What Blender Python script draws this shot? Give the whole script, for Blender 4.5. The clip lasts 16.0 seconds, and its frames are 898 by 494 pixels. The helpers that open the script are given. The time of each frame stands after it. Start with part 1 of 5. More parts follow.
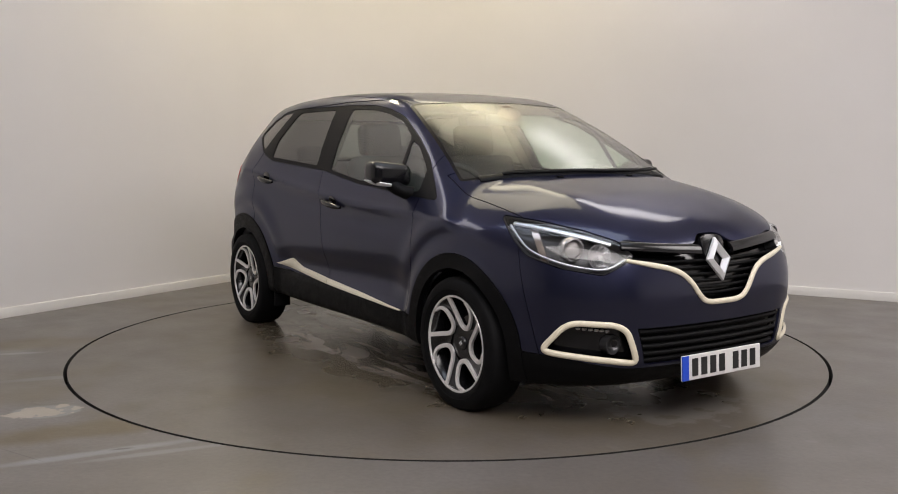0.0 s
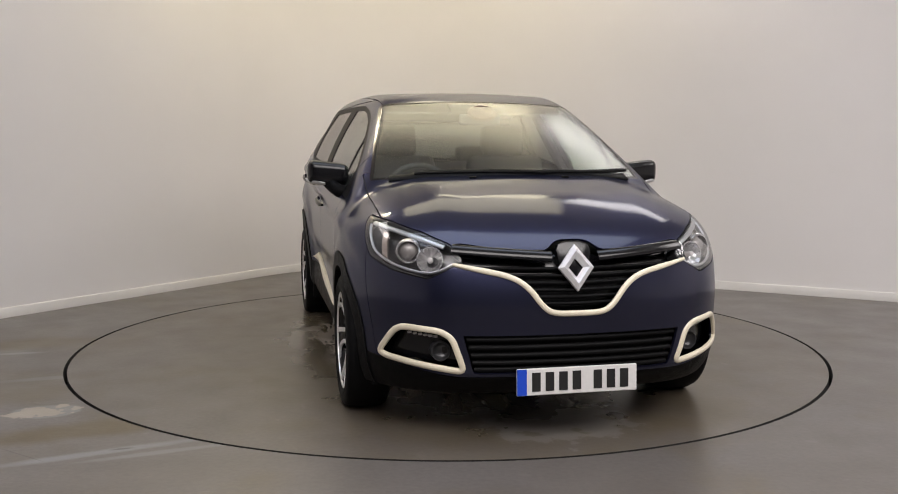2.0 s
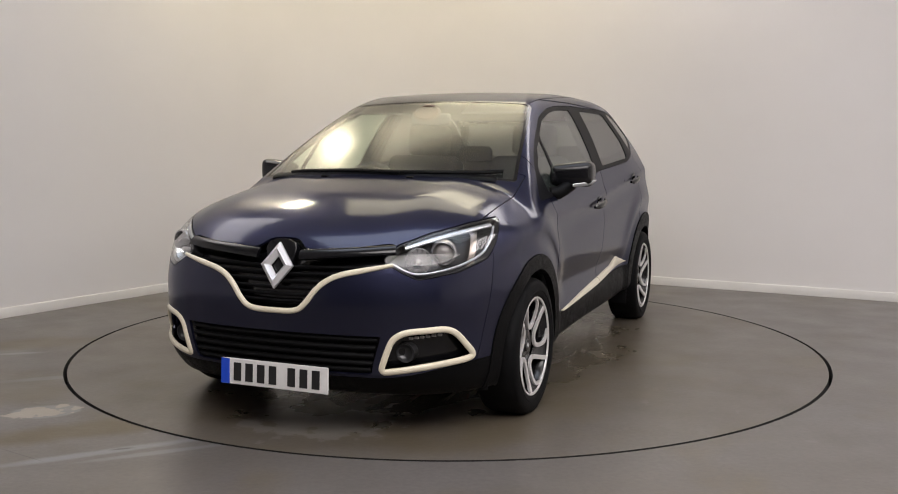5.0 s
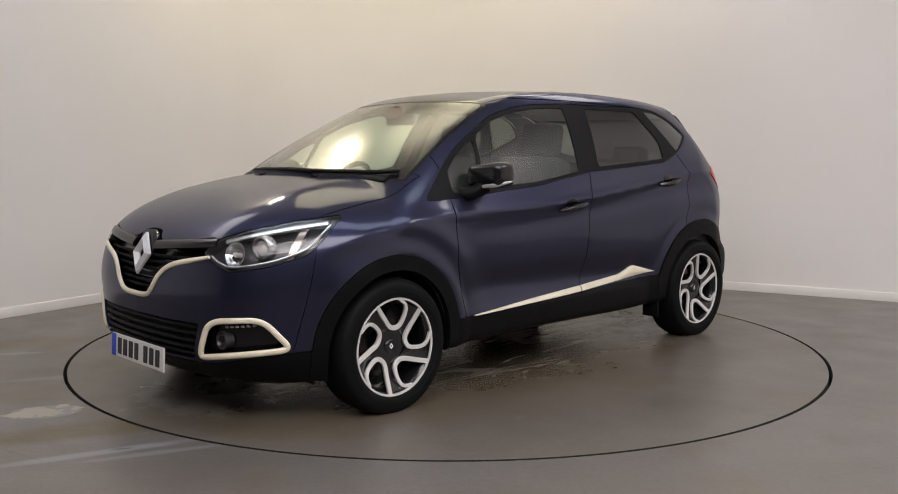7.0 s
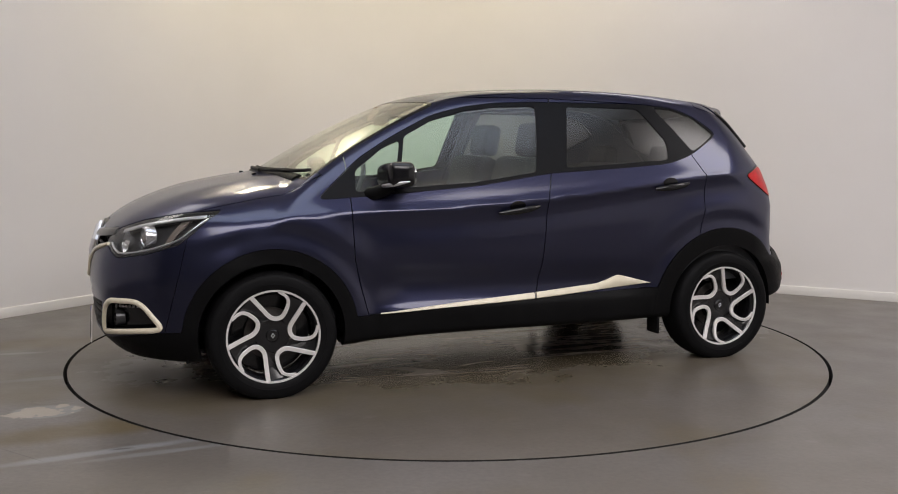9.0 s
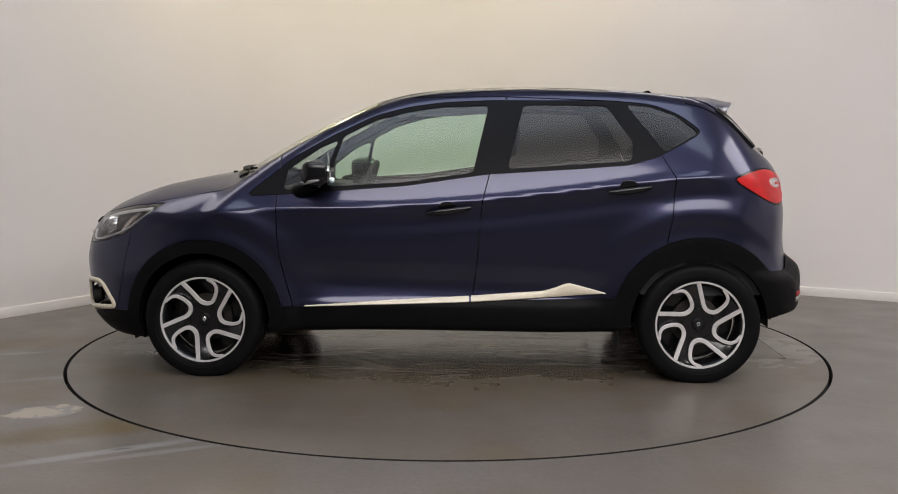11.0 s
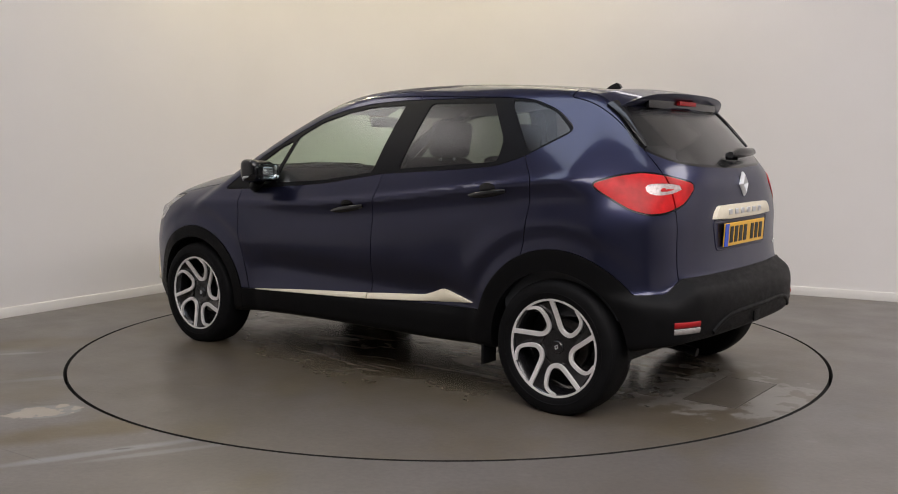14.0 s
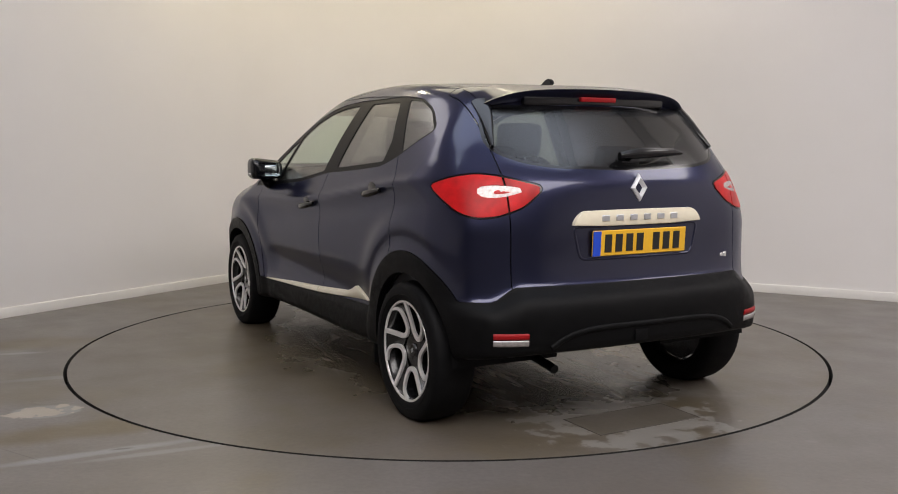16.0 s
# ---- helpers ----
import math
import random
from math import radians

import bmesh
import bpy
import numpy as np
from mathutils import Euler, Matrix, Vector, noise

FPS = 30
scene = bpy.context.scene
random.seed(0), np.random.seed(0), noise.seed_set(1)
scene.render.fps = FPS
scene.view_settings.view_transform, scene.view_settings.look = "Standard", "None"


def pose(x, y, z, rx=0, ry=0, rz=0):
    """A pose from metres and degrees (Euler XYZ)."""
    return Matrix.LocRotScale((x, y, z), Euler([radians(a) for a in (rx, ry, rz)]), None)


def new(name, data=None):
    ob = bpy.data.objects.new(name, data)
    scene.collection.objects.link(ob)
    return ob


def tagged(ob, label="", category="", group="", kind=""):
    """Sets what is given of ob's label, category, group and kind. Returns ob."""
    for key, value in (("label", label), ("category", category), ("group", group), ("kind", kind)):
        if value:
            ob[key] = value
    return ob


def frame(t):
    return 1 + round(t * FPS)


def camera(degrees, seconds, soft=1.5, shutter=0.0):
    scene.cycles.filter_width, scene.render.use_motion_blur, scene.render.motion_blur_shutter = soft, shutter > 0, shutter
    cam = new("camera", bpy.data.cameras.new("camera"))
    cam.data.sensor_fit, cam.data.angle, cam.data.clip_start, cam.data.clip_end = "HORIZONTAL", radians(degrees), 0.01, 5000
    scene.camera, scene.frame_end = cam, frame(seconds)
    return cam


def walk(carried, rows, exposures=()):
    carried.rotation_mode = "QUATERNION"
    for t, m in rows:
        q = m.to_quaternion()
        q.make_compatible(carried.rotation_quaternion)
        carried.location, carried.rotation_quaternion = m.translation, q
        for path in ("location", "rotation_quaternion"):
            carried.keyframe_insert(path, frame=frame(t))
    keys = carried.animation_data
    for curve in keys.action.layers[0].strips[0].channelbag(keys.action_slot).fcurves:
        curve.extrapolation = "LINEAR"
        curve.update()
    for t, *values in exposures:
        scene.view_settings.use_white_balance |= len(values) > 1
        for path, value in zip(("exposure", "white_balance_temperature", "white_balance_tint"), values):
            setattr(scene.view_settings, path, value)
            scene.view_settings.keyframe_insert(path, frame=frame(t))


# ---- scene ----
# ---- camera: a fixed camera on a stand, watching a turning platform ----
cam = camera(51.48, 16.0, soft=1.0)
EYE = Matrix.Translation((0, -5.761, 1.222)) @ pose(0, 0, 0, 90 - 6.15, 0, -0.042) @ pose(0, 0, 0, 0, 0, 0.124)
walk(cam, [(0.0, EYE), (16.0, EYE)], exposures=[(0.0, 0.0), (16.0, 0.0)])

# heading of the car and the platform: it starts from rest, then turns evenly
HEAD = [(0.0, -56.4), (0.1, -56.65), (0.2, -57.3), (0.3, -58.1), (0.4, -58.95)]
HEAD += [(0.5 + 0.5 * i, -59.85 - 5.855 * i) for i in range(32)]
OFF = Vector((-0.046, 0.079, 0.0))      # the car stands a little off the platform's axis
R_TABLE = 2.232

# ---- light ----
CEIL = 3.9
world = bpy.data.worlds.new("world")
scene.world = world
world.use_nodes = True
world.node_tree.nodes["Background"].inputs[0].default_value = (0.5, 0.5, 0.5, 1)
world.node_tree.nodes["Background"].inputs[1].default_value = 0.05


def lamp(x, y, z, sx, sy, power, colour, rz=0.0):
    d = bpy.data.lights.new("unseen_lamp_light", "AREA")
    d.shape, d.size, d.size_y, d.energy, d.color = "RECTANGLE", sx, sy, power, colour
    ob = new("unseen_lamp_light", d)
    ob.matrix_basis = pose(x, y, z, 0, 0, rz)
    return ob


COOL, WARM, ROSE = (0.76, 0.84, 1.0), (1.0, 0.89, 0.62), (1.0, 0.945, 0.935)
LAMPS = [  # x, y, length, width, heading, power, colour: soft panels behind the camera, lamps along the walls; unseen, most added as fill
    (-1.97, 2.10, 0.45, 0.25, 57, 24, WARM),
    (-3.1, 0.2, 2.2, 1.0, 57, 10, ROSE), (0.35, 2.75, 1.8, 0.6, -28, 9, WARM), (2.25, 1.70, 1.8, 0.6, -28, 12, ROSE), (5.0, -1.6, 2.8, 1.8, -28, 75, ROSE),
    (0.0, 1.5, 2.6, 1.4, 0, 4, WARM),
    (0.2, -1.7, 4.4, 1.4, 0, 16, COOL),
    (1.2, -5.4, 6.5, 3.0, 0, 292, ROSE)]

# ---- materials ----
def material(name, base, rough=0.5, metal=0.0, coat=0.0, noise_scale=0.0, vary=0.0, bump=0.0, bump_scale=200.0, spec=0.5,
             emit=None, emit_strength=0.0, rough_vary=0.0, coat_rough=0.03, edge=None):
    m = bpy.data.materials.new(name)
    m.use_nodes = True
    nt = m.node_tree
    b = nt.nodes["Principled BSDF"]
    b.inputs["Base Color"].default_value = (*base, 1)
    b.inputs["Roughness"].default_value = rough
    b.inputs["Metallic"].default_value = metal
    b.inputs["Coat Weight"].default_value = coat
    b.inputs["Coat Roughness"].default_value = coat_rough
    b.inputs["Specular IOR Level"].default_value = spec
    if edge:                            # the flakes reflect little at a glancing angle
        b.inputs["Specular Tint"].default_value = (*edge, 1)
    if emit:
        b.inputs["Emission Color"].default_value = (*emit, 1)
        b.inputs["Emission Strength"].default_value = emit_strength
    co = nt.nodes.new("ShaderNodeTexCoord")
    if vary or rough_vary:
        n = nt.nodes.new("ShaderNodeTexNoise")
        n.inputs["Scale"].default_value, n.inputs["Detail"].default_value = noise_scale, 5
        nt.links.new(co.outputs["Object"], n.inputs["Vector"])
        if vary:
            r = nt.nodes.new("ShaderNodeMapRange")
            r.inputs["From Min"].default_value, r.inputs["From Max"].default_value = 0.3, 0.7
            r.inputs["To Min"].default_value, r.inputs["To Max"].default_value = 1 - vary, 1 + vary
            nt.links.new(n.outputs["Fac"], r.inputs["Value"])
            mul = nt.nodes.new("ShaderNodeVectorMath")
            mul.operation = "MULTIPLY"
            mul.inputs[0].default_value = base
            nt.links.new(r.outputs["Result"], mul.inputs[1])
            nt.links.new(mul.outputs[0], b.inputs["Base Color"])
        if rough_vary:
            r2 = nt.nodes.new("ShaderNodeMapRange")
            r2.inputs["From Min"].default_value, r2.inputs["From Max"].default_value = 0.3, 0.7
            r2.inputs["To Min"].default_value, r2.inputs["To Max"].default_value = max(0.0, rough - rough_vary), rough + rough_vary
            nt.links.new(n.outputs["Fac"], r2.inputs["Value"])
            nt.links.new(r2.outputs["Result"], b.inputs["Roughness"])
    if bump:
        n2 = nt.nodes.new("ShaderNodeTexNoise")
        n2.inputs["Scale"].default_value, n2.inputs["Detail"].default_value = bump_scale, 3
        nt.links.new(co.outputs["Object"], n2.inputs["Vector"])
        bp = nt.nodes.new("ShaderNodeBump")
        bp.inputs["Strength"].default_value, bp.inputs["Distance"].default_value = bump, 0.002
        nt.links.new(n2.outputs["Fac"], bp.inputs["Height"])
        nt.links.new(bp.outputs["Normal"], b.inputs["Normal"])
    return m


def glass(name, tint, face_on=0.07, gloss_rough=0.06):
    """A thin pane: what passes through is tinted, what glances off follows Fresnel."""
    m = bpy.data.materials.new(name)
    m.use_nodes = True
    nt = m.node_tree
    nt.nodes.remove(nt.nodes["Principled BSDF"])
    tr, gl = nt.nodes.new("ShaderNodeBsdfTransparent"), nt.nodes.new("ShaderNodeBsdfGlossy")
    tr.inputs["Color"].default_value = (*tint, 1)
    gl.inputs["Roughness"].default_value = gloss_rough
    lw, mix = nt.nodes.new("ShaderNodeLayerWeight"), nt.nodes.new("ShaderNodeMixShader")
    lw.inputs["Blend"].default_value = 0.5
    pw, mr = nt.nodes.new("ShaderNodeMath"), nt.nodes.new("ShaderNodeMapRange")
    pw.operation = "POWER"
    pw.inputs[1].default_value = 3.2
    mr.inputs["To Min"].default_value, mr.inputs["To Max"].default_value = face_on, 0.95
    nt.links.new(lw.outputs["Facing"], pw.inputs[0])
    nt.links.new(pw.outputs[0], mr.inputs["Value"])
    nt.links.new(mr.outputs["Result"], mix.inputs[0])
    nt.links.new(tr.outputs[0], mix.inputs[1])
    nt.links.new(gl.outputs[0], mix.inputs[2])
    nt.links.new(mix.outputs[0], nt.nodes["Material Output"].inputs["Surface"])
    return m


PAINT = material("metallic_paint", (0.024, 0.0262, 0.056), 0.33, 0.85, 0.75, 900.0, 0.12, 0.04, 1500.0, rough_vary=0.05, coat_rough=0.11, spec=0.3, edge=(0.38, 0.39, 0.48))
BLACK_GLOSS = material("gloss_black", (0.004, 0.004, 0.005), 0.19, 0.0, 0.0)
FRAME_BLACK = material("black_window_frame", (0.004, 0.004, 0.005), 0.45, 0, 0, 40.0, 0.1, spec=0.10)
CLADDING = material("textured_black_plastic", (0.0032, 0.0032, 0.0036), 0.48, 0, 0, 30.0, 0.15, 0.30, 900.0, rough_vary=0.08, spec=0.10)
RUBBER = material("tyre_rubber", (0.0045, 0.0045, 0.005), 0.62, 0, 0, 18.0, 0.2, 0.25, 300.0, spec=0.10)
CREAM = material("ivory_trim", (0.70, 0.64, 0.50), 0.35, 0, 0.3, 40.0, 0.03)
CHROME = material("chrome", (0.80, 0.81, 0.83), 0.14, 1.0)
EMBLEM = material("brushed_emblem", (0.74, 0.74, 0.76), 0.30, 0.45, 0.2)
SATIN = material("satin_silver", (0.62, 0.63, 0.65), 0.32, 0.9, 0, 200.0, 0.05)
MACHINED = material("machined_alloy", (0.80, 0.78, 0.77), 0.36, 0.5, 0.3, 300.0, 0.05)
RIM_BLACK = material("gloss_black_alloy", (0.006, 0.006, 0.007), 0.25, 0.0, 0.2)
STEEL = material("brake_steel", (0.10, 0.09, 0.085), 0.45, 0.8, 0, 60.0, 0.2)
CLOTH = material("dark_seat_cloth", (0.030, 0.031, 0.036), 0.9, 0, 0, 40.0, 0.25, 0.5, 700.0)
TRIM_GREY = material("dark_dashboard_plastic", (0.035, 0.037, 0.042), 0.6, 0, 0, 40.0, 0.1, 0.3, 900.0)
LINER = material("pale_headlining", (0.30, 0.29, 0.27), 0.9, 0, 0, 60.0, 0.06)
GLASS_CLEAR = glass("windscreen_glass", (0.80, 0.86, 0.76), 0.08, 0.24)
GLASS_SIDE = glass("green_tinted_glass", (0.70, 0.85, 0.74), 0.06, 0.26)
GLASS_DARK = glass("privacy_glass", (0.21, 0.21, 0.215), 0.045, 0.26)
LENS = glass("lamp_lens", (0.95, 0.96, 0.97), 0.04, 0.03)
RED = material("red_lamp_lens", (0.42, 0.006, 0.008), 0.35, 0.0, 0.0, 14.0, 0.35, spec=0.25)
RED_DARK = material("dark_red_lens", (0.26, 0.005, 0.007), 0.45, 0.0, 0.0, spec=0.25)
CLEAR_DIM = material("grey_clear_lens", (0.28, 0.26, 0.25), 0.25, 0.2, 0.3, 60.0, 0.2)
SENSOR = material("brown_sensor_cover", (0.22, 0.13, 0.09), 0.5, 0, 0, 60.0, 0.1)
CORE = material("clear_lamp_core", (0.42, 0.36, 0.35), 0.25, 0.2, 0.3, 90.0, 0.25)
CLEAR_LAMP = material("frosted_clear_lens", (0.55, 0.52, 0.51), 0.3, 0.1, 0.25, 60.0, 0.15)
AMBER = material("amber_reflector", (0.42, 0.36, 0.32), 0.2, 0.8, 0.5)
LAMP_DARK = material("lamp_housing", (0.05, 0.05, 0.053), 0.28, 0.5)
SILVER_BOWL = material("silvered_bowl", (0.55, 0.55, 0.56), 0.22, 0.9, 0, 90.0, 0.15)
PLATE_WHITE = material("white_plate", (0.66, 0.65, 0.64), 0.4, 0, 0.2, 60.0, 0.03)
PLATE_YELLOW = material("yellow_plate", (0.75, 0.42, 0.02), 0.4, 0, 0.2, 60.0, 0.03)
PLATE_BLUE = material("plate_blue", (0.01, 0.06, 0.52), 0.4)
INK = material("plate_black", (0.01, 0.01, 0.01), 0.5)
MIRROR = material("mirror_glass", (0.42, 0.46, 0.46), 0.02, 1.0)

# ---- mesh kit ----
def part(name, bm, mat, parent, label="", smooth=True, loc=None):
    """Links a bmesh as one mesh object under a thing or a part."""
    me = bpy.data.meshes.new(name)
    bm.to_mesh(me)
    bm.free()
    me.materials.append(mat)
    if smooth:
        me.shade_smooth()
        me.set_sharp_from_angle(angle=radians(38))
    ob = new(name, me)
    if parent:
        ob.parent = parent
    if loc is not None:
        ob.location = loc
    return tagged(ob, label)


def bm_box(cx, cy, cz, sx, sy, sz, bevel=0.0, seg=2, m=None):
    bm = bmesh.new()
    bmesh.ops.create_cube(bm, size=1.0)
    for v in bm.verts:
        v.co = Vector((v.co.x * sx, v.co.y * sy, v.co.z * sz))
    if bevel:
        bmesh.ops.bevel(bm, geom=bm.edges[:], offset=bevel, segments=seg, profile=0.6, affect="EDGES")
    bm.transform(Matrix.Translation((cx, cy, cz)) @ (m or Matrix()))
    return bm


def join(*bms):
    out = bms[0]
    for b in bms[1:]:
        me = bpy.data.meshes.new("join")
        b.to_mesh(me)
        b.free()
        out.from_mesh(me)
        bpy.data.meshes.remove(me)
    return out


def bm_lathe(profile, n=64, axis="Y", arc=None):
    """Turns a list of (radius, offset along the axis) about the axis."""
    bm = bmesh.new()
    full = arc is None
    a0, a1 = arc or (0.0, 2 * math.pi)
    steps = n if full else n + 1
    rings = []
    for i in range(steps):
        a = a0 + (a1 - a0) * i / n
        c, s = math.cos(a), math.sin(a)
        rings.append([bm.verts.new((r * c, o, r * s) if axis == "Y" else ((o, r * c, r * s) if axis == "X" else (r * c, r * s, o))) for r, o in profile])
    for i in range(n if full else n):
        A, B = rings[i], rings[(i + 1) % len(rings)]
        for j in range(len(profile) - 1):
            bm.faces.new((A[j], A[j + 1], B[j + 1], B[j]))
    bmesh.ops.remove_doubles(bm, verts=bm.verts[:], dist=1e-5)
    bmesh.ops.recalc_face_normals(bm, faces=bm.faces[:])
    return bm


def bm_sweep(path, ups, width, height, closed=False, taper=None, flat=False):
    """A rounded bar along a path; ups point away from the surface that it lies on."""
    path = [Vector(p) for p in path]
    ups = [Vector(u).normalized() for u in ups]
    bm = bmesh.new()
    rings = []
    n = len(path)
    for i, p in enumerate(path):
        a = path[(i - 1) % n] if closed or i else path[i]
        b = path[(i + 1) % n] if closed or i < n - 1 else path[i]
        t = (b - a).normalized()
        side = t.cross(ups[i]).normalized()
        up = side.cross(t).normalized()
        k = taper[i] if taper else 1.0
        w, h = width * k / 2, height
        prof = [(-w, -h * 0.5), (-w, h * 0.35), (-w * 0.72, h * 0.8), (-w * 0.25, h), (w * 0.25, h), (w * 0.72, h * 0.8), (w, h * 0.35), (w, -h * 0.5)]
        if flat:
            prof = [(-w, -h * 2), (-w, h * 0.75), (-w + 0.0012, h), (w - 0.0012, h), (w, h * 0.75), (w, -h * 2)]
        rings.append([bm.verts.new(p + side * u + up * v) for u, v in prof])
    m = len(rings[0])
    for i in range(n if closed else n - 1):
        A, B = rings[i], rings[(i + 1) % n]
        for j in range(m):
            bm.faces.new((A[j], A[(j + 1) % m], B[(j + 1) % m], B[j]))
    if not closed:
        bm.faces.new(rings[0])
        bm.faces.new(rings[-1][::-1])
    bmesh.ops.recalc_face_normals(bm, faces=bm.faces[:])
    return bm


def bm_tube(path, r, n=10, closed=False):
    path = [Vector(p) for p in path]
    bm = bmesh.new()
    rings, k = [], len(path)
    ref = Vector((0.13, 0.31, 0.94))
    for i, p in enumerate(path):
        a = path[(i - 1) % k] if closed or i else path[i]
        b = path[(i + 1) % k] if closed or i < k - 1 else path[i]
        t = (b - a).normalized()
        u = t.cross(ref).normalized()
        w = t.cross(u)
        rr = r[i] if isinstance(r, (list, tuple)) else r
        rings.append([bm.verts.new(p + (u * math.cos(2 * math.pi * j / n) + w * math.sin(2 * math.pi * j / n)) * rr) for j in range(n)])
    for i in range(k if closed else k - 1):
        A, B = rings[i], rings[(i + 1) % k]
        for j in range(n):
            bm.faces.new((A[j], A[(j + 1) % n], B[(j + 1) % n], B[j]))
    if not closed:
        bm.faces.new(rings[0])
        bm.faces.new(rings[-1][::-1])
    bmesh.ops.recalc_face_normals(bm, faces=bm.faces[:])
    return bm


def bm_prism(outline, depth, m=None, bevel=0.0):
    """An outline in the x-y plane, pushed up by depth."""
    bm = bmesh.new()
    f = bm.faces.new([bm.verts.new((x, y, 0)) for x, y in outline])
    up = bmesh.ops.extrude_face_region(bm, geom=[f])
    vs = [v for v in up["geom"] if isinstance(v, bmesh.types.BMVert)]
    bmesh.ops.translate(bm, vec=(0, 0, depth), verts=vs)
    bmesh.ops.recalc_face_normals(bm, faces=bm.faces[:])
    if bevel:
        top = [e for e in bm.edges if all(v.co.z > depth - 1e-6 for v in e.verts)]
        bmesh.ops.bevel(bm, geom=top, offset=bevel, segments=2, profile=0.5, affect="EDGES")
    if m is not None:
        bm.transform(m)
    return bm


def smooth_loop(pts, times=2, closed=True):
    """Cuts the corners of an outline."""
    for _ in range(times):
        out = []
        k = len(pts)
        for i in range(k if closed else k - 1):
            a, b = pts[i], pts[(i + 1) % k]
            out += [tuple(0.75 * p + 0.25 * q for p, q in zip(a, b)), tuple(0.25 * p + 0.75 * q for p, q in zip(a, b))]
        pts = out if closed else [pts[0], *out, pts[-1]]
    return pts


def round_loop(pts, r):
    """Rounds each corner of an outline over about r metres."""
    out, k = [], len(pts)
    for i in range(k):
        p, a, q = (Vector(pts[(i + d) % k]) for d in (0, -1, 1))
        u, w = a - p, q - p
        s, t = p + u * min(0.45, r / u.length), p + w * min(0.45, r / w.length)
        out += [tuple(s * (1 - f) ** 2 + p * 2 * f * (1 - f) + t * f * f) for f in (0.0, 0.25, 0.5, 0.75, 1.0)]
    return out


def dense(pts, gap=0.02):
    """A closed outline with points no further apart than gap."""
    out = []
    for i, a in enumerate(pts):
        q = pts[(i + 1) % len(pts)]
        d = math.dist(a, q)
        if d < 1e-6:
            continue
        n = max(1, math.ceil(d / gap))
        out += [tuple(u + (w - u) * j / n for u, w in zip(a, q)) for j in range(n)]
    return out


def spline(*knots):
    """A natural cubic through (x, y) knots, for arrays."""
    k = np.array(sorted(knots), float)
    x, y = k[:, 0], k[:, 1]
    n, h = len(x), np.diff(k[:, 0])
    A, r = np.eye(n), np.zeros(n)
    for i in range(1, n - 1):
        A[i, i - 1:i + 2] = h[i - 1], 2 * (h[i - 1] + h[i]), h[i]
        r[i] = 6 * ((y[i + 1] - y[i]) / h[i] - (y[i] - y[i - 1]) / h[i - 1])
    M = np.linalg.solve(A, r)

    def f(q):
        q = np.asarray(q, float)
        i = np.clip(np.searchsorted(x, q) - 1, 0, n - 2)
        qc = np.clip(q, x[0], x[-1])
        a, b = x[i + 1] - qc, qc - x[i]
        v = (M[i] * a ** 3 + M[i + 1] * b ** 3) / (6 * h[i]) + (y[i] / h[i] - M[i] * h[i] / 6) * a + (y[i + 1] / h[i] - M[i + 1] * h[i] / 6) * b
        s0 = (y[1] - y[0]) / h[0] - h[0] * (2 * M[0] + M[1]) / 6
        s1 = (y[-1] - y[-2]) / h[-1] + h[-1] * (M[-2] + 2 * M[-1]) / 6
        return v + np.where(q < x[0], (q - x[0]) * s0, 0) + np.where(q > x[-1], (q - x[-1]) * s1, 0)
    return f


# ---- the car's outer skin: x forward, y to its left, z up, from the middle between the axles ----
AXLE, HUB_Z = 1.303, 0.309
def smax(a, b, k):
    h = np.maximum(k - np.abs(a - b), 0) / k
    return np.maximum(a, b) + h * h * k * 0.25


def step(a, b, q):
    q = np.clip((q - a) / (b - a), 0, 1)
    return q * q * (3 - 2 * q)


plan_side = spline((-2.0, 0.765), (-1.75, 0.820), (-1.5, 0.856), (-1.25, 0.866), (-0.7, 0.858), (0, 0.854), (0.7, 0.857), (1.25, 0.868), (1.6, 0.862), (1.85, 0.845), (2.15, 0.79))
shoulder = spline((2.1, 0.80), (1.6, 0.862), (1.2, 0.885), (0.37, 0.905), (-0.2, 0.946), (-0.69, 1.0), (-1.12, 1.052), (-1.4, 1.074), (-2.0, 1.09))
nose = spline((0.15, 1.99), (0.21, 2.035), (0.27, 2.09), (0.33, 2.118), (0.40, 2.125), (0.47, 2.126), (0.55, 2.132), (0.62, 2.13), (0.70, 2.112), (0.78, 2.078), (0.83, 2.035), (0.9, 1.94), (1.0, 1.72))
nose_plan = spline((0, 0), (0.2, 0.008), (0.4, 0.034), (0.55, 0.084), (0.7, 0.205), (0.8, 0.36), (0.9, 0.62))
tail = spline((0.22, -1.70), (0.30, -1.86), (0.36, -1.920), (0.42, -1.936), (0.50, -1.940), (0.56, -1.934), (0.602, -1.908), (0.632, -1.868), (0.67, -1.850), (0.75, -1.843), (0.87, -1.842), (1.0, -1.838), (1.08, -1.823), (1.14, -1.788), (1.2, -1.737), (1.3, -1.642), (1.4, -1.54), (1.5, -1.41))
tail_plan = spline((0, 0), (0.3, 0.014), (0.5, 0.05), (0.65, 0.115), (0.75, 0.205), (0.82, 0.32), (0.9, 0.56))
bonnet_line = spline((2.14, 0.775), (2.06, 0.845), (1.97, 0.902), (1.84, 0.958), (1.6, 1.020), (1.3, 1.075), (1.14, 1.095), (0.9, 1.11), (0.5, 1.12))
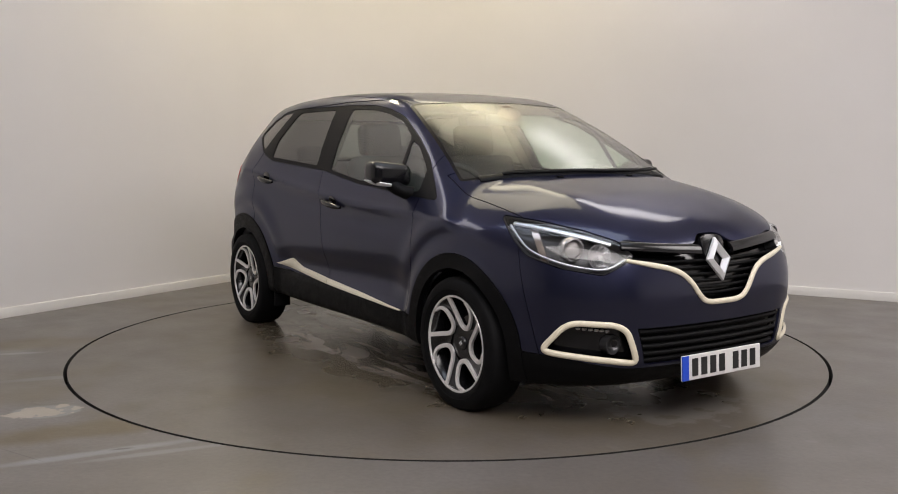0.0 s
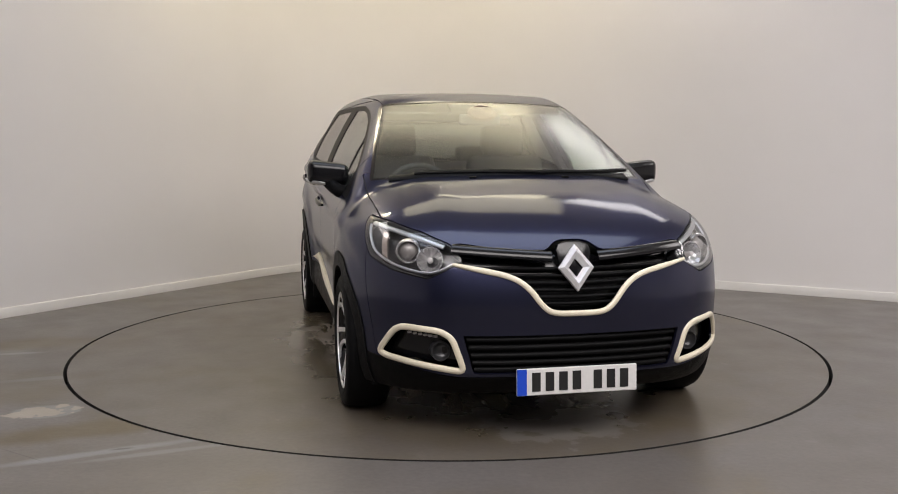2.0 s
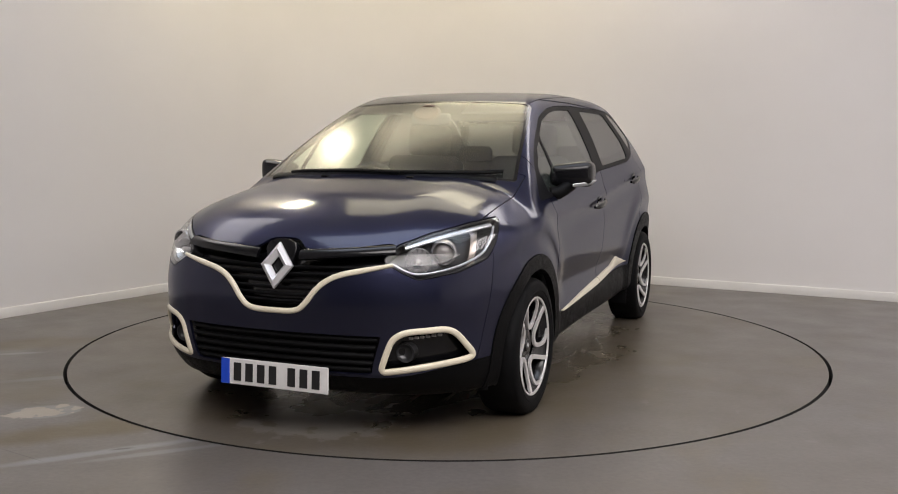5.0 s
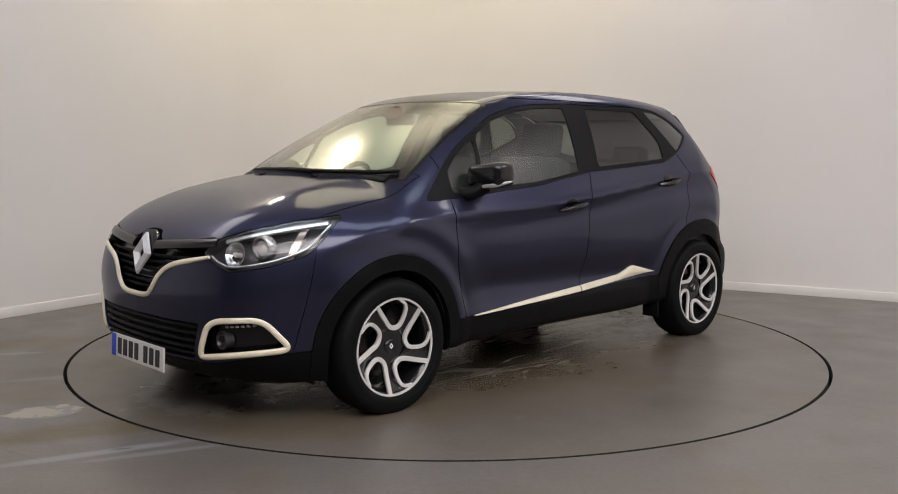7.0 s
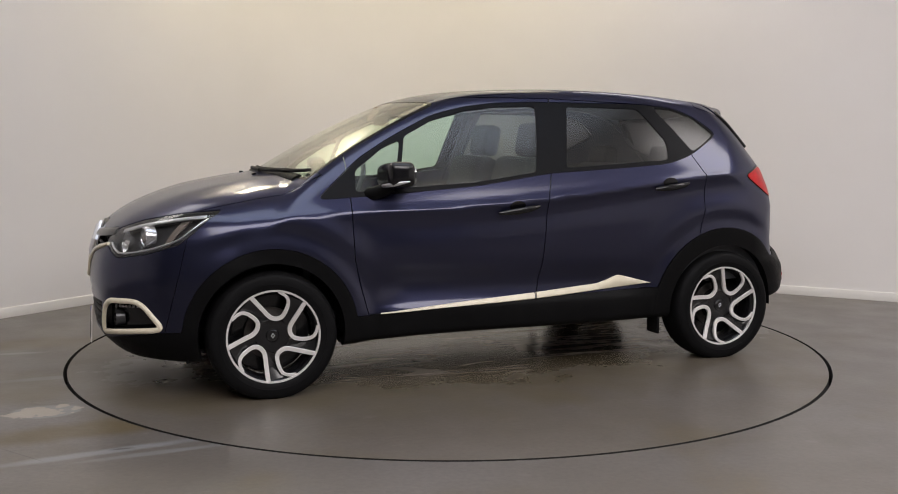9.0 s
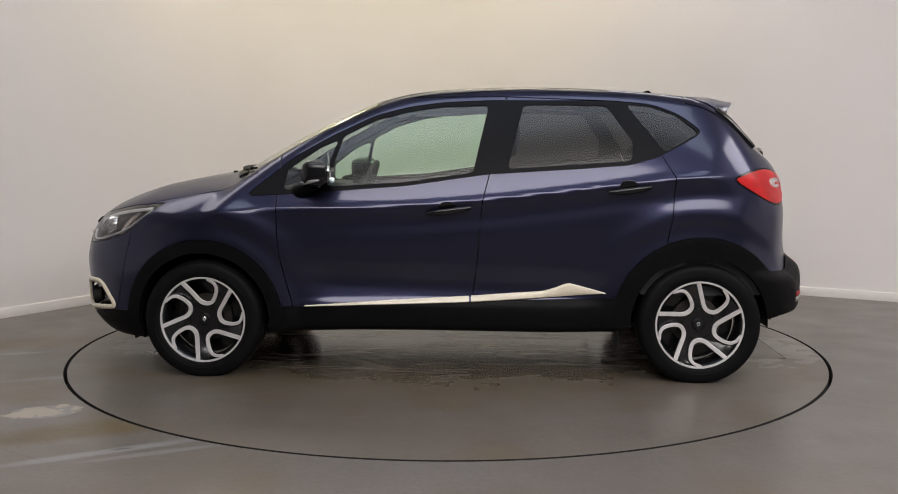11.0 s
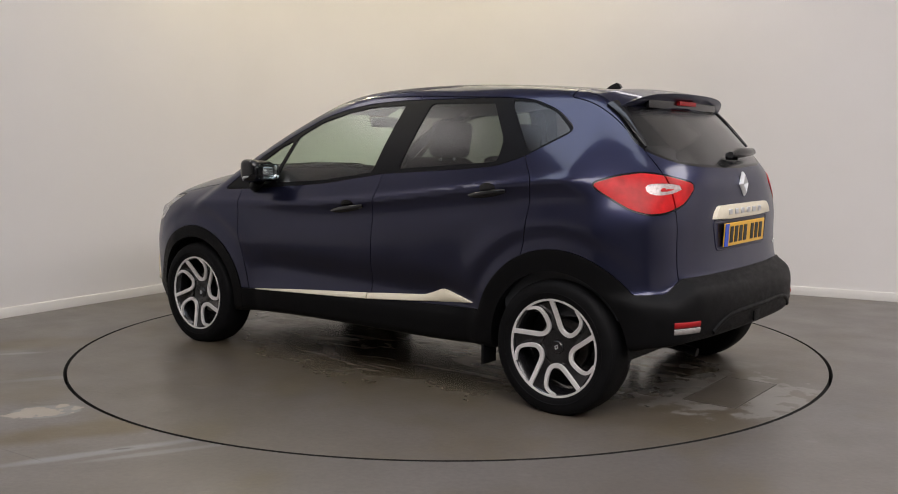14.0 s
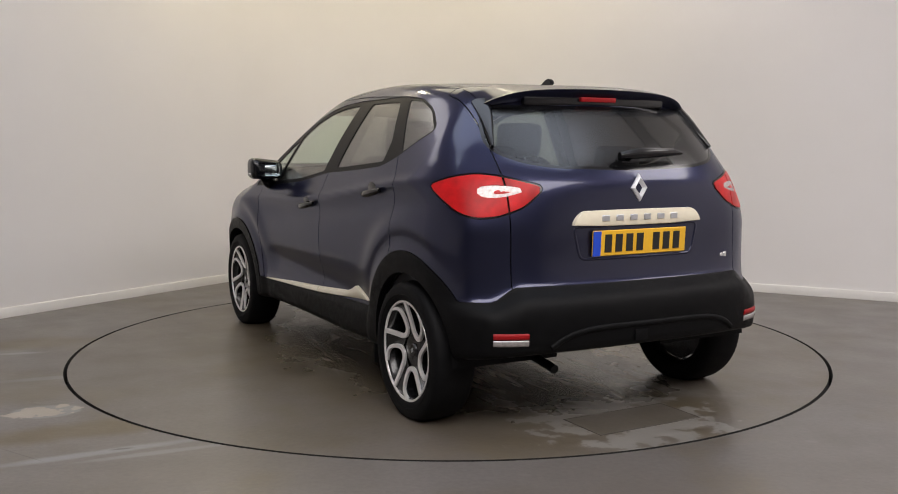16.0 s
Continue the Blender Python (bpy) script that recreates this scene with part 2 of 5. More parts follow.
top_line = spline((1.7, 0.77), (1.42, 0.963), (1.24, 1.078), (1.05, 1.192), (0.85, 1.302), (0.63, 1.408), (0.46, 1.476), (0.38, 1.499), (0.28, 1.521), (0.05, 1.546), (-0.2, 1.557), (-0.5, 1.559), (-0.8, 1.549), (-1.1, 1.527), (-1.3, 1.505), (-1.6, 1.46), (-2.0, 1.37))
sill_line = spline((-2.0, 0.385), (-1.75, 0.345), (-1.0, 0.265), (0, 0.255), (1, 0.235), (1.7, 0.19), (2.2, 0.20))


def side_y(x, z):
    s = z - shoulder(x)
    sp = 0.5 * (s + np.sqrt(s * s + 0.00018)) - 0.001
    low = np.minimum(s, 0)
    ridge = 0.008 * np.exp(-(s / 0.024) ** 2) * step(1.3, 0.5, x) - 0.008 * np.exp(-((s + 0.085) / 0.05) ** 2) * step(1.0, 0.4, x)
    y = plan_side(x) - 0.30 * sp - 0.38 * sp * sp - 0.055 * low * low + ridge
    y = y - sp * (0.25 * np.maximum(0, x - 0.1) ** 2 + 0.66 * np.maximum(0, -0.75 - x) ** 2)
    for ax in (AXLE, -AXLE):
        r = np.hypot(x - ax, z - HUB_Z)
        y = y + 0.020 * step(0.53, 0.43, r) + 0.020 * np.exp(-((r - 0.56) / 0.07) ** 2) * step(0.4, 0.9, z)
    y = y - 0.022 * step(1.25, 1.65, x) * step(0.62, 0.76, z)
    mid = step(0.95, 0.6, np.abs(x))
    y = y - mid * (0.032 * np.exp(-((z - 0.50 - 0.03 * x) / 0.085) ** 2) - 0.012 * step(0.44, 0.38, z))
    return y


def bow(x, y):
    return x + 0.09 * (y / 0.6) ** 2 * step(-0.3, 0.5, x)


def skin(p):
    x, y, z = p[..., 0], np.abs(p[..., 1]), p[..., 2]
    side = y - side_y(x, z)
    hood = bonnet_line(x) - 0.026 * (y / 0.5) ** 2 - 0.05 * (y / 0.75) ** 6 + 0.010 * np.exp(-((y - 0.46) / 0.10) ** 2) * step(1.0, 1.4, x)
    hood = np.where(x > 0.3, hood, 1.0)
    roof = top_line(bow(x, y)) - 0.018 * (y / 0.55) ** 2
    top = z - smax(hood, roof, 0.03)
    front = x - (nose(z) - nose_plan(y))
    zz = z + 0.055 * step(0.58, 0.73, y) * step(0.80, 0.68, z)
    back = (tail(zz) + tail_plan(y) * (0.62 + 0.55 * step(0.85, 1.2, z))) - x
    f = smax(smax(side, top, 0.06), smax(front, back, 0.01), 0.07)
    return smax(f, sill_line(x) - z, 0.04)


def gradient(p, e=1e-4):
    g = np.empty_like(p)
    for i in range(3):
        d = np.zeros(3)
        d[i] = e
        g[:, i] = (skin(p + d) - skin(p - d)) / (2 * e)
    return g


def settle(p, n=5):
    for _ in range(n):
        g = gradient(p)
        d = skin(p)[:, None] * g / np.maximum((g * g).sum(1, keepdims=True), 0.05)
        p = p - np.clip(d, -0.02, 0.02)
    g = gradient(p)
    return p, g / np.linalg.norm(g, axis=1, keepdims=True)


def nets(lo, hi, h):
    """The skin as a grid of faces: one corner in each cell that it crosses."""
    ax = [np.arange(a, b, h) for a, b in zip(lo, hi)]
    G = np.stack(np.meshgrid(*ax, indexing="ij"), -1)
    F = skin(G)
    S = F < 0
    C = sum(S[i:S.shape[0] - 1 + i, j:S.shape[1] - 1 + j, k:S.shape[2] - 1 + k].astype(int) for i in (0, 1) for j in (0, 1) for k in (0, 1))
    act = (C > 0) & (C < 8)
    idx = -np.ones(act.shape, int)
    idx[act] = np.arange(act.sum())
    v = G[:-1, :-1, :-1][act] + h / 2
    quads = []
    for d in range(3):
        e1, e2 = [q for q in range(3) if q != d]
        sl = [slice(1, -1)] * 3
        sl[d] = slice(0, -1)
        sh = list(sl)
        sh[d] = slice(1, None)
        cross = S[tuple(sl)] != S[tuple(sh)]
        at = np.argwhere(cross)
        at[:, e1] += 1
        at[:, e2] += 1
        def cell(o1, o2):
            c = at.copy()
            c[:, e1] -= o1
            c[:, e2] -= o2
            return idx[c[:, 0], c[:, 1], c[:, 2]]
        q = np.stack([cell(1, 1), cell(0, 1), cell(0, 0), cell(1, 0)], 1)
        quads.append(q)
    q = np.concatenate(quads)
    q = q[(q >= 0).all(1)]
    v, n = settle(v, 8)
    t = np.concatenate([q[:, [0, 1, 2]], q[:, [0, 2, 3]]])
    fn = np.cross(v[t[:, 1]] - v[t[:, 0]], v[t[:, 2]] - v[t[:, 0]])
    wrong = (fn * n[t].sum(1)).sum(1) < 0
    t[wrong] = t[wrong][:, ::-1]
    return v, n, t


def cut(M, f):
    """Splits a mesh (corners, normals, triangles) where f passes zero: what lies below zero, what lies above."""
    v, n, t = M
    if len(t) == 0:
        return M, M
    f = np.where(np.abs(f) < 1e-5, 1e-5, f)
    s = f < 0
    k = s[t].sum(1)
    mixed = t[(k == 1) | (k == 2)]
    sm = s[mixed]
    lone_in = sm.sum(1) == 1
    lone = np.where(lone_in, sm.argmax(1), (~sm).argmax(1))
    r = np.arange(len(mixed))
    a, b, c = mixed[r, lone], mixed[r, (lone + 1) % 3], mixed[r, (lone + 2) % 3]
    pairs = np.sort(np.concatenate([np.stack([a, b], 1), np.stack([a, c], 1)]), 1)
    if len(pairs):
        u, inv = np.unique(pairs, axis=0, return_inverse=True)
        inv = inv.ravel()
        w = (f[u[:, 0]] / (f[u[:, 0]] - f[u[:, 1]]))[:, None]
        nv, nn = v[u[:, 0]] * (1 - w) + v[u[:, 1]] * w, n[u[:, 0]] * (1 - w) + n[u[:, 1]] * w
        nn = nn / np.linalg.norm(nn, axis=1, keepdims=True)
        ab, ac = inv[:len(a)] + len(v), inv[len(a):] + len(v)
        v2, n2 = np.concatenate([v, nv]), np.concatenate([n, nn])
        tl = np.stack([a, ab, ac], 1)
        tb = np.concatenate([np.stack([ab, b, c], 1), np.stack([ab, c, ac], 1)])
        li2 = np.concatenate([lone_in, lone_in])
        tin = np.concatenate([t[k == 3], tl[lone_in], tb[~li2]])
        tout = np.concatenate([t[k == 0], tl[~lone_in], tb[li2]])
    else:
        v2, n2, tin, tout = v, n, t[k == 3], t[k == 0]

    def pack(tt):
        used = np.unique(tt)
        m = -np.ones(len(v2), int)
        m[used] = np.arange(len(used))
        return v2[used], n2[used], m[tt]
    return pack(tin), pack(tout)


def take(M, fun, gap=0.0):
    """Cuts the piece where fun(corners) < 0 out of M: the piece, and the rest, with a joint of that width between."""
    f = fun(M[0])
    inside, rest = cut(M, f)
    if gap and len(inside[2]):
        inside, _ = cut(inside, fun(inside[0]) + gap / 2)
    if gap and len(rest[2]):
        _, rest = cut(rest, fun(rest[0]) - gap / 2)
    return inside, rest


def flip(M):
    v, n, t = M
    return v * (1, -1, 1), n * (1, -1, 1), t[:, ::-1]


def both(M):
    """A middle panel out of its left half."""
    v, n, t = M
    fv, fn, ft = flip(M)
    mid = np.abs(v[:, 1]) < 1e-4
    m = np.where(mid, np.arange(len(v)), np.cumsum(~mid) - 1 + len(v))
    n = np.where(mid[:, None], n * (1, 0, 1), n)
    return np.concatenate([v, fv[~mid]]), np.concatenate([n, fn[~mid]]), np.concatenate([t, m[ft]])


def islands(M):
    """The separate pieces of a mesh, largest first."""
    v, n, t = M
    lab = np.arange(len(v))
    while True:
        low = lab[t].min(1)
        new_lab = lab.copy()
        for i in range(3):
            np.minimum.at(new_lab, t[:, i], low)
        new_lab = new_lab[new_lab]
        if (new_lab == lab).all():
            break
        lab = new_lab
    ids, cnt = np.unique(lab[t[:, 0]], return_counts=True)
    out = []
    for q in ids[np.argsort(-cnt)]:
        tt = t[lab[t[:, 0]] == q]
        used = np.unique(tt)
        m = -np.ones(len(v), int)
        m[used] = np.arange(len(used))
        if len(tt) > 12:
            out.append((v[used], n[used], m[tt]))
    return out


def polygon(pts, r=0.03):
    """Signed distance to a closed outline in a plane, below zero inside."""
    P = np.array(round_loop([tuple(p) for p in pts], r) if r else pts, float)

    def f(a, b):
        q = np.stack([a, b], 1)
        d = np.full(len(q), 1e9)
        s = np.ones(len(q))
        for i in range(len(P)):
            e, w = P[i - 1] - P[i], q - P[i]
            h = np.clip((w @ e) / (e @ e + 1e-12), 0, 1)[:, None]
            d = np.minimum(d, ((w - e * h) ** 2).sum(1))
            c1, c2, c3 = q[:, 1] >= P[i][1], q[:, 1] < P[i - 1][1], e[0] * w[:, 1] > e[1] * w[:, 0]
            s = np.where((c1 & c2 & c3) | (~c1 & ~c2 & ~c3), -s, s)
        return s * np.sqrt(d)
    return f


def panel(name, M, mat, parent, label="", thick=0.012, out=0.0, loc=None, origin=None):
    """A piece of the skin as one object: its face, moved out by out, and edges that turn inward by thick."""
    v, n, t = M
    v = v + n * out
    if origin is not None:
        v = v - np.array(origin)
    e = np.concatenate([t[:, [0, 1]], t[:, [1, 2]], t[:, [2, 0]]])
    key = np.sort(e, 1)
    u, first, cnt = np.unique(key, axis=0, return_index=True, return_counts=True)
    rim = e[first[cnt == 1]]
    V, N, T = [v], [n], [t]
    if thick and len(rim):
        ids = np.unique(rim)
        m = -np.ones(len(v), int)
        k, base = len(ids), len(v)
        m[ids] = np.arange(k)
        inner = v[ids] - n[ids] * thick
        d = np.zeros((k, 3))
        for a, b in ((0, 1), (1, 0)):
            sd = np.cross(v[rim[:, 1]] - v[rim[:, 0]], n[rim[:, 0]])
            np.add.at(d, m[rim[:, a]], sd)
        d /= np.maximum(np.linalg.norm(d, axis=1, keepdims=True), 1e-9)
        V += [v[ids], inner]
        N += [d, d]
        p, q = m[rim[:, 0]] + base, m[rim[:, 1]] + base
        T += [np.stack([q, p, p + k], 1), np.stack([q, p + k, q + k], 1)]
    V, N, T = np.concatenate(V), np.concatenate(N), np.concatenate(T)
    me = bpy.data.meshes.new(name)
    me.from_pydata(V.tolist(), [], T.tolist())
    me.materials.append(mat)
    me.shade_smooth()
    me.normals_split_custom_set_from_vertices(N.tolist())
    ob = new(name, me)
    ob.parent = parent
    if loc is not None:
        ob.location = loc
    return tagged(ob, label)


def march(make, lo, hi, n=14):
    """Where the skin is met between lo (outside) and hi (inside), along one axis."""
    f_lo, f_hi = (float(skin(np.array([make(q)], float))[0]) for q in (lo, hi))
    for i in range(n):
        m = (lo + hi) / 2 if i < 6 else (lo * f_hi - hi * f_lo) / (f_hi - f_lo)
        f = float(skin(np.array([make(m)], float))[0])
        if f < 0:
            hi, f_hi = m, f
        else:
            lo, f_lo = m, f
        if abs(f) < 2e-5:
            break
    return m


def at_front(y, z):
    return Vector((march(lambda q: (q, y, z), 2.4, 1.2), y, z))


def at_back(y, z):
    return Vector((march(lambda q: (q, y, z), -2.3, -1.0), y, z))


def at_side(x, z, sign=1):
    return Vector((x, sign * march(lambda q: (x, q, z), 1.1, 0.2), z))


def at_top(x, y):
    return Vector((x, y, march(lambda q: (x, y, q), 1.8, 0.6)))


def out_of(p):
    g = gradient(np.array([p], float))[0]
    return Vector(g).normalized()

# ---- the car ----
car = new("car")
tagged(car, "dark blue metallic crossover car with ivory trim on the turntable", "car")
half = nets((-2.06, -0.06, 0.12), (2.24, 1.02, 1.62), 0.0205)
_, half = cut(half, half[0][:, 1])
half[0][np.abs(half[0][:, 1]) < 1e-4, 1] = 0.0
whole = half


def ring_of(v, ax):
    return np.hypot(v[:, 0] - ax, v[:, 2] - HUB_Z)


# wheel openings
for ax in (AXLE, -AXLE):
    _, half = take(half, lambda v: np.maximum(ring_of(v, ax) - 0.354, 0.50 - v[:, 1]))
under, half = take(half, lambda v: np.maximum(v[:, 2] - sill_line(v[:, 0]) - 0.012, v[:, 1] - 0.80))

# panes and lamps, each an outline in the view that shows it best
def screen_f(grow):
    def f(v):
        xb = bow(v[:, 0], v[:, 1])
        w = 0.545 + 0.150 * (xb - 0.46) / 0.76
        return np.maximum(np.maximum(xb - 1.215, 0.465 - xb), (v[:, 1] - w) * 0.9) - grow
    return f


rear_out = polygon([(-0.575, 1.395), (0.575, 1.395), (0.617, 1.30), (0.63, 1.215), (0.53, 1.165), (0.39, 1.143), (0, 1.132), (-0.39, 1.143), (-0.53, 1.165), (-0.63, 1.215), (-0.617, 1.30)], 0.045)
def rear_f(grow):
    return lambda v: np.maximum(rear_out(v[:, 1], v[:, 2]) - grow, v[:, 0] + 1.3)


lamp_out = polygon([(-1.575, 0.765), (-1.47, 0.822), (-1.27, 0.864), (-1.0, 0.899), (-0.755, 0.916), (-0.85, 0.820), (-0.93, 0.762), (-1.15, 0.716), (-1.40, 0.692), (-1.48, 0.720)], 0.02)
def lamp_f(grow):
    return lambda v: np.maximum(lamp_out(v[:, 1] - v[:, 0], v[:, 2]) - grow, 1.45 - v[:, 0])


tl_out = polygon([(0.620, 1.058), (0.781, 1.093), (0.932, 1.107), (1.066, 1.097), (1.200, 1.076), (1.325, 1.053), (1.218, 0.973), (1.084, 0.937), (0.959, 0.929), (0.843, 0.950), (0.736, 0.998)], 0.045)
def tl_f(grow):
    return lambda v: np.maximum(tl_out(-v[:, 0] - v[:, 1], v[:, 2]) - grow, v[:, 0] + 1.3)


screen_gasket, half = take(half, screen_f(0.014))
screen, screen_gasket = take(screen_gasket, screen_f(0.0))
rear_gasket, half = take(half, rear_f(0.012))
rear_pane, rear_gasket = take(rear_gasket, rear_f(0.0))
lamp_rim, half = take(half, lamp_f(0.004), 0.004)
lamp_pane, lamp_rim = take(lamp_rim, lamp_f(0.0))
tl_rim, half = take(half, tl_f(0.008), 0.003)
tl_pane, tl_rim = take(tl_rim, tl_f(0.0))

# radiator grille, lower intake and fog lamp pockets, in the view from ahead
grille_out = polygon([(-0.07, 0.842), (0.07, 0.842), (0.115, 0.800), (0.20, 0.797), (0.34, 0.812), (0.497, 0.835), (0.515, 0.77), (0.47, 0.733), (0.40, 0.726), (0.28, 0.70), (0.21, 0.655), (0.155, 0.575), (0.11, 0.546),
                      (-0.11, 0.546), (-0.155, 0.575), (-0.21, 0.655), (-0.28, 0.70), (-0.40, 0.726), (-0.47, 0.733), (-0.515, 0.77), (-0.497, 0.835), (-0.34, 0.812), (-0.20, 0.797), (-0.115, 0.800)], 0.045)
intake_out = polygon([(-0.47, 0.462), (0.47, 0.462), (0.425, 0.30), (-0.425, 0.30)], 0.0)
fog_out = polygon([(0.462, 0.310), (0.512, 0.452), (0.560, 0.480), (0.694, 0.487), (0.726, 0.464), (0.773, 0.372), (0.764, 0.352)], 0.02)
def ahead(f):
    return lambda v: np.maximum(f(v[:, 1], v[:, 2]), 1.6 - v[:, 0])


grille_hole, half = take(half, ahead(grille_out))
fog_hole, half = take(half, ahead(fog_out))
intake_hole, half = take(half, ahead(intake_out))

# side windows
dlo_out = polygon([(1.075, 0.962), (0.79, 0.976), (0.23, 1.018), (-0.2, 1.080), (-0.7, 1.111), (-0.94, 1.130), (-1.09, 1.175), (-1.325, 1.300), (-1.20, 1.395), (-1.06, 1.447), (-0.85, 1.466), (-0.20, 1.470), (0.04, 1.460), (0.22, 1.436), (0.41, 1.388), (0.66, 1.266), (0.84, 1.160)], 0.05)
def beside(f, x0=-9.0, x1=9.0):
    return lambda v: np.maximum(np.maximum(f(v[:, 0], v[:, 2]), 0.35 - v[:, 1]), np.maximum(x0 - v[:, 0], v[:, 0] - x1))


dlo, half = take(half, beside(dlo_out), 0.003)
glass_outs = {
    "quarter_light": polygon([(0.875, 0.996), (0.675, 1.006), (0.60, 1.262), (0.70, 1.218), (0.86, 1.105)], 0.022),
    "front": polygon([(0.645, 1.012), (0.23, 1.038), (-0.125, 1.088), (-0.205, 1.446), (0.03, 1.440), (0.22, 1.414), (0.41, 1.364), (0.575, 1.280)], 0.022),
    "rear": polygon([(-0.305, 1.108), (-0.60, 1.128), (-0.945, 1.152), (-0.952, 1.256), (-0.825, 1.440), (-0.60, 1.446), (-0.390, 1.448)], 0.022),
    "rear_quarter": polygon([(-1.115, 1.195), (-1.30, 1.298), (-1.19, 1.388), (-1.06, 1.436), (-0.925, 1.448)], 0.022)}
panes = {}
for key in glass_outs:
    panes[key], dlo = take(dlo, beside(glass_outs[key]))

# black plastic round the wheels, along the sills and under the bumpers
def clad_f(v):
    x, y, z = v[:, 0], v[:, 1], v[:, 2]
    f = np.minimum(ring_of(v, AXLE) - 0.424, ring_of(v, -AXLE) - 0.452)
    sill = z - (0.407 - 0.033 * x)
    f = np.minimum(f, np.maximum(sill, np.abs(x) - 1.3))
    low = z - (0.285 + 0.06 * step(0.45, 0.85, y))
    f = np.minimum(f, np.maximum(low, 1.25 - x))
    back = z - (0.642 - 0.062 * step(0.60, 0.72, y))
    return np.minimum(f, np.maximum(back, x + 1.35))


clad, half = take(half, clad_f, 0.003)
arch_f, clad = take(clad, lambda v: ring_of(v, AXLE) - 0.425)
arch_r, clad = take(clad, lambda v: ring_of(v, -AXLE) - 0.453)
sill, clad = take(clad, lambda v: np.abs(v[:, 0]) - 1.2)
lip, rear_bumper = take(clad, lambda v: -v[:, 0])

# painted panels
tailgate_f = lambda v: np.maximum(np.maximum(v[:, 0] + 1.24, v[:, 1] - 0.625), v[:, 0] - (-1.27 - 0.85 * (1.50 - np.maximum(v[:, 2], 1.16))) - 0.18 * step(0.35, 0.65, v[:, 1]) * step(1.15, 1.45, v[:, 2]))
tailgate, half = take(half, tailgate_f, 0.005)
bonnet_f = lambda v: np.maximum(np.maximum(1.215 - 0.17 * (v[:, 1] / 0.7) ** 2 - v[:, 0], v[:, 1] - (0.735 - 0.10 * step(1.7, 2.05, v[:, 0]))), np.maximum(0.77 - v[:, 2], 0.0 * v[:, 0] - (v[:, 2] - 0.80) - 9 * (v[:, 0] < 2.02)))
bonnet, half = take(half, bonnet_f, 0.005)
bumper_f = lambda v: np.maximum(1.70 - v[:, 0] - 0.25 * (v[:, 2] - 0.75), v[:, 2] - 0.86)
bumper, half = take(half, bumper_f, 0.003)
roof_f = lambda v: np.maximum(v[:, 1] - 0.545 + 0.02 * v[:, 0] * (v[:, 0] > 0), np.maximum(1.40 - v[:, 2], v[:, 0] - 0.5))
roof_p, half = take(half, roof_f, 0.004)
door_out_f = polygon([(0.905, 1.2), (0.905, 0.90), (0.895, 0.67), (0.862, 0.525), (0.80, 0.30), (-0.112, 0.33), (-0.148, 0.60), (-0.176, 0.94), (-0.214, 1.09), (-0.30, 1.49), (0.5, 1.49)], 0.0)
door_out_r = polygon([(-0.112, 0.33), (-0.148, 0.60), (-0.176, 0.94), (-0.214, 1.09), (-0.30, 1.49), (-0.90, 1.462), (-1.10, 1.176), (-1.165, 1.065), (-1.15, 0.86), (-1.10, 0.60), (-0.92, 0.33)], 0.0)
door_f, half = take(half, beside(door_out_f), 0.005)
door_r, half = take(half, beside(door_out_r), 0.005)
wing, rest = take(half, lambda v: np.maximum(0.55 - v[:, 0], v[:, 2] - 1.06))
quarter, pillars = take(rest, lambda v: np.maximum(v[:, 0] + 0.6, v[:, 2] - 1.44))

panel("roof", both(roof_p), PAINT, car, loc=OFF)
panel("bonnet", both(bonnet), PAINT, car, "dark blue bonnet with two soft ridges", loc=OFF)
front_bumper = panel("front_bumper", both(bumper), PAINT, car, loc=OFF)
gate = panel("tailgate", both(tailgate), PAINT, car, loc=OFF)
panel("underbody", both(under), CLADDING, car, thick=0.0, loc=OFF)
panel("windscreen", both(screen), GLASS_CLEAR, car, "clear raked windscreen", thick=0, out=-0.002, loc=OFF).visible_shadow = False
panel("windscreen_seal", both(screen_gasket), BLACK_GLOSS, car, thick=0.01, loc=OFF)
panel("rear_window", both(rear_pane), GLASS_DARK, gate, "dark privacy glass rear window", thick=0, out=-0.002).visible_shadow = False
panel("rear_window_seal", both(rear_gasket), BLACK_GLOSS, gate)
panel("front_lip", both(lip), CLADDING, front_bumper, "black plastic lower lip")
back_bumper = panel("rear_bumper", both(rear_bumper), CLADDING, car, "textured black plastic rear bumper", out=0.006, thick=0.02, loc=OFF)
def ribbon(xs, low, high, sg):
    """A raised strip along the side between two heights, with a soft ridge."""
    bm = bmesh.new()
    rows = []
    for x in xs:
        lo, hi = low(x), high(x)
        row = []
        ends = [at_side(x, z) for z in (lo, hi)]
        for f, o in ((0, -0.01), (0, 0.010), (0.12, 0.014), (0.5, 0.0155), (0.88, 0.014), (1, 0.010), (1, -0.01)):
            p = ends[0].lerp(ends[1], f)
            row.append(bm.verts.new((p.x, sg * (p.y + o), p.z)))
        rows.append(row)
    for A, B in zip(rows, rows[1:]):
        for q in range(6):
            bm.faces.new((A[q], A[q + 1], B[q + 1], B[q]))
    bm.faces.new(rows[0])
    bm.faces.new(rows[-1])
    bmesh.ops.recalc_face_normals(bm, faces=bm.faces[:])
    return bm


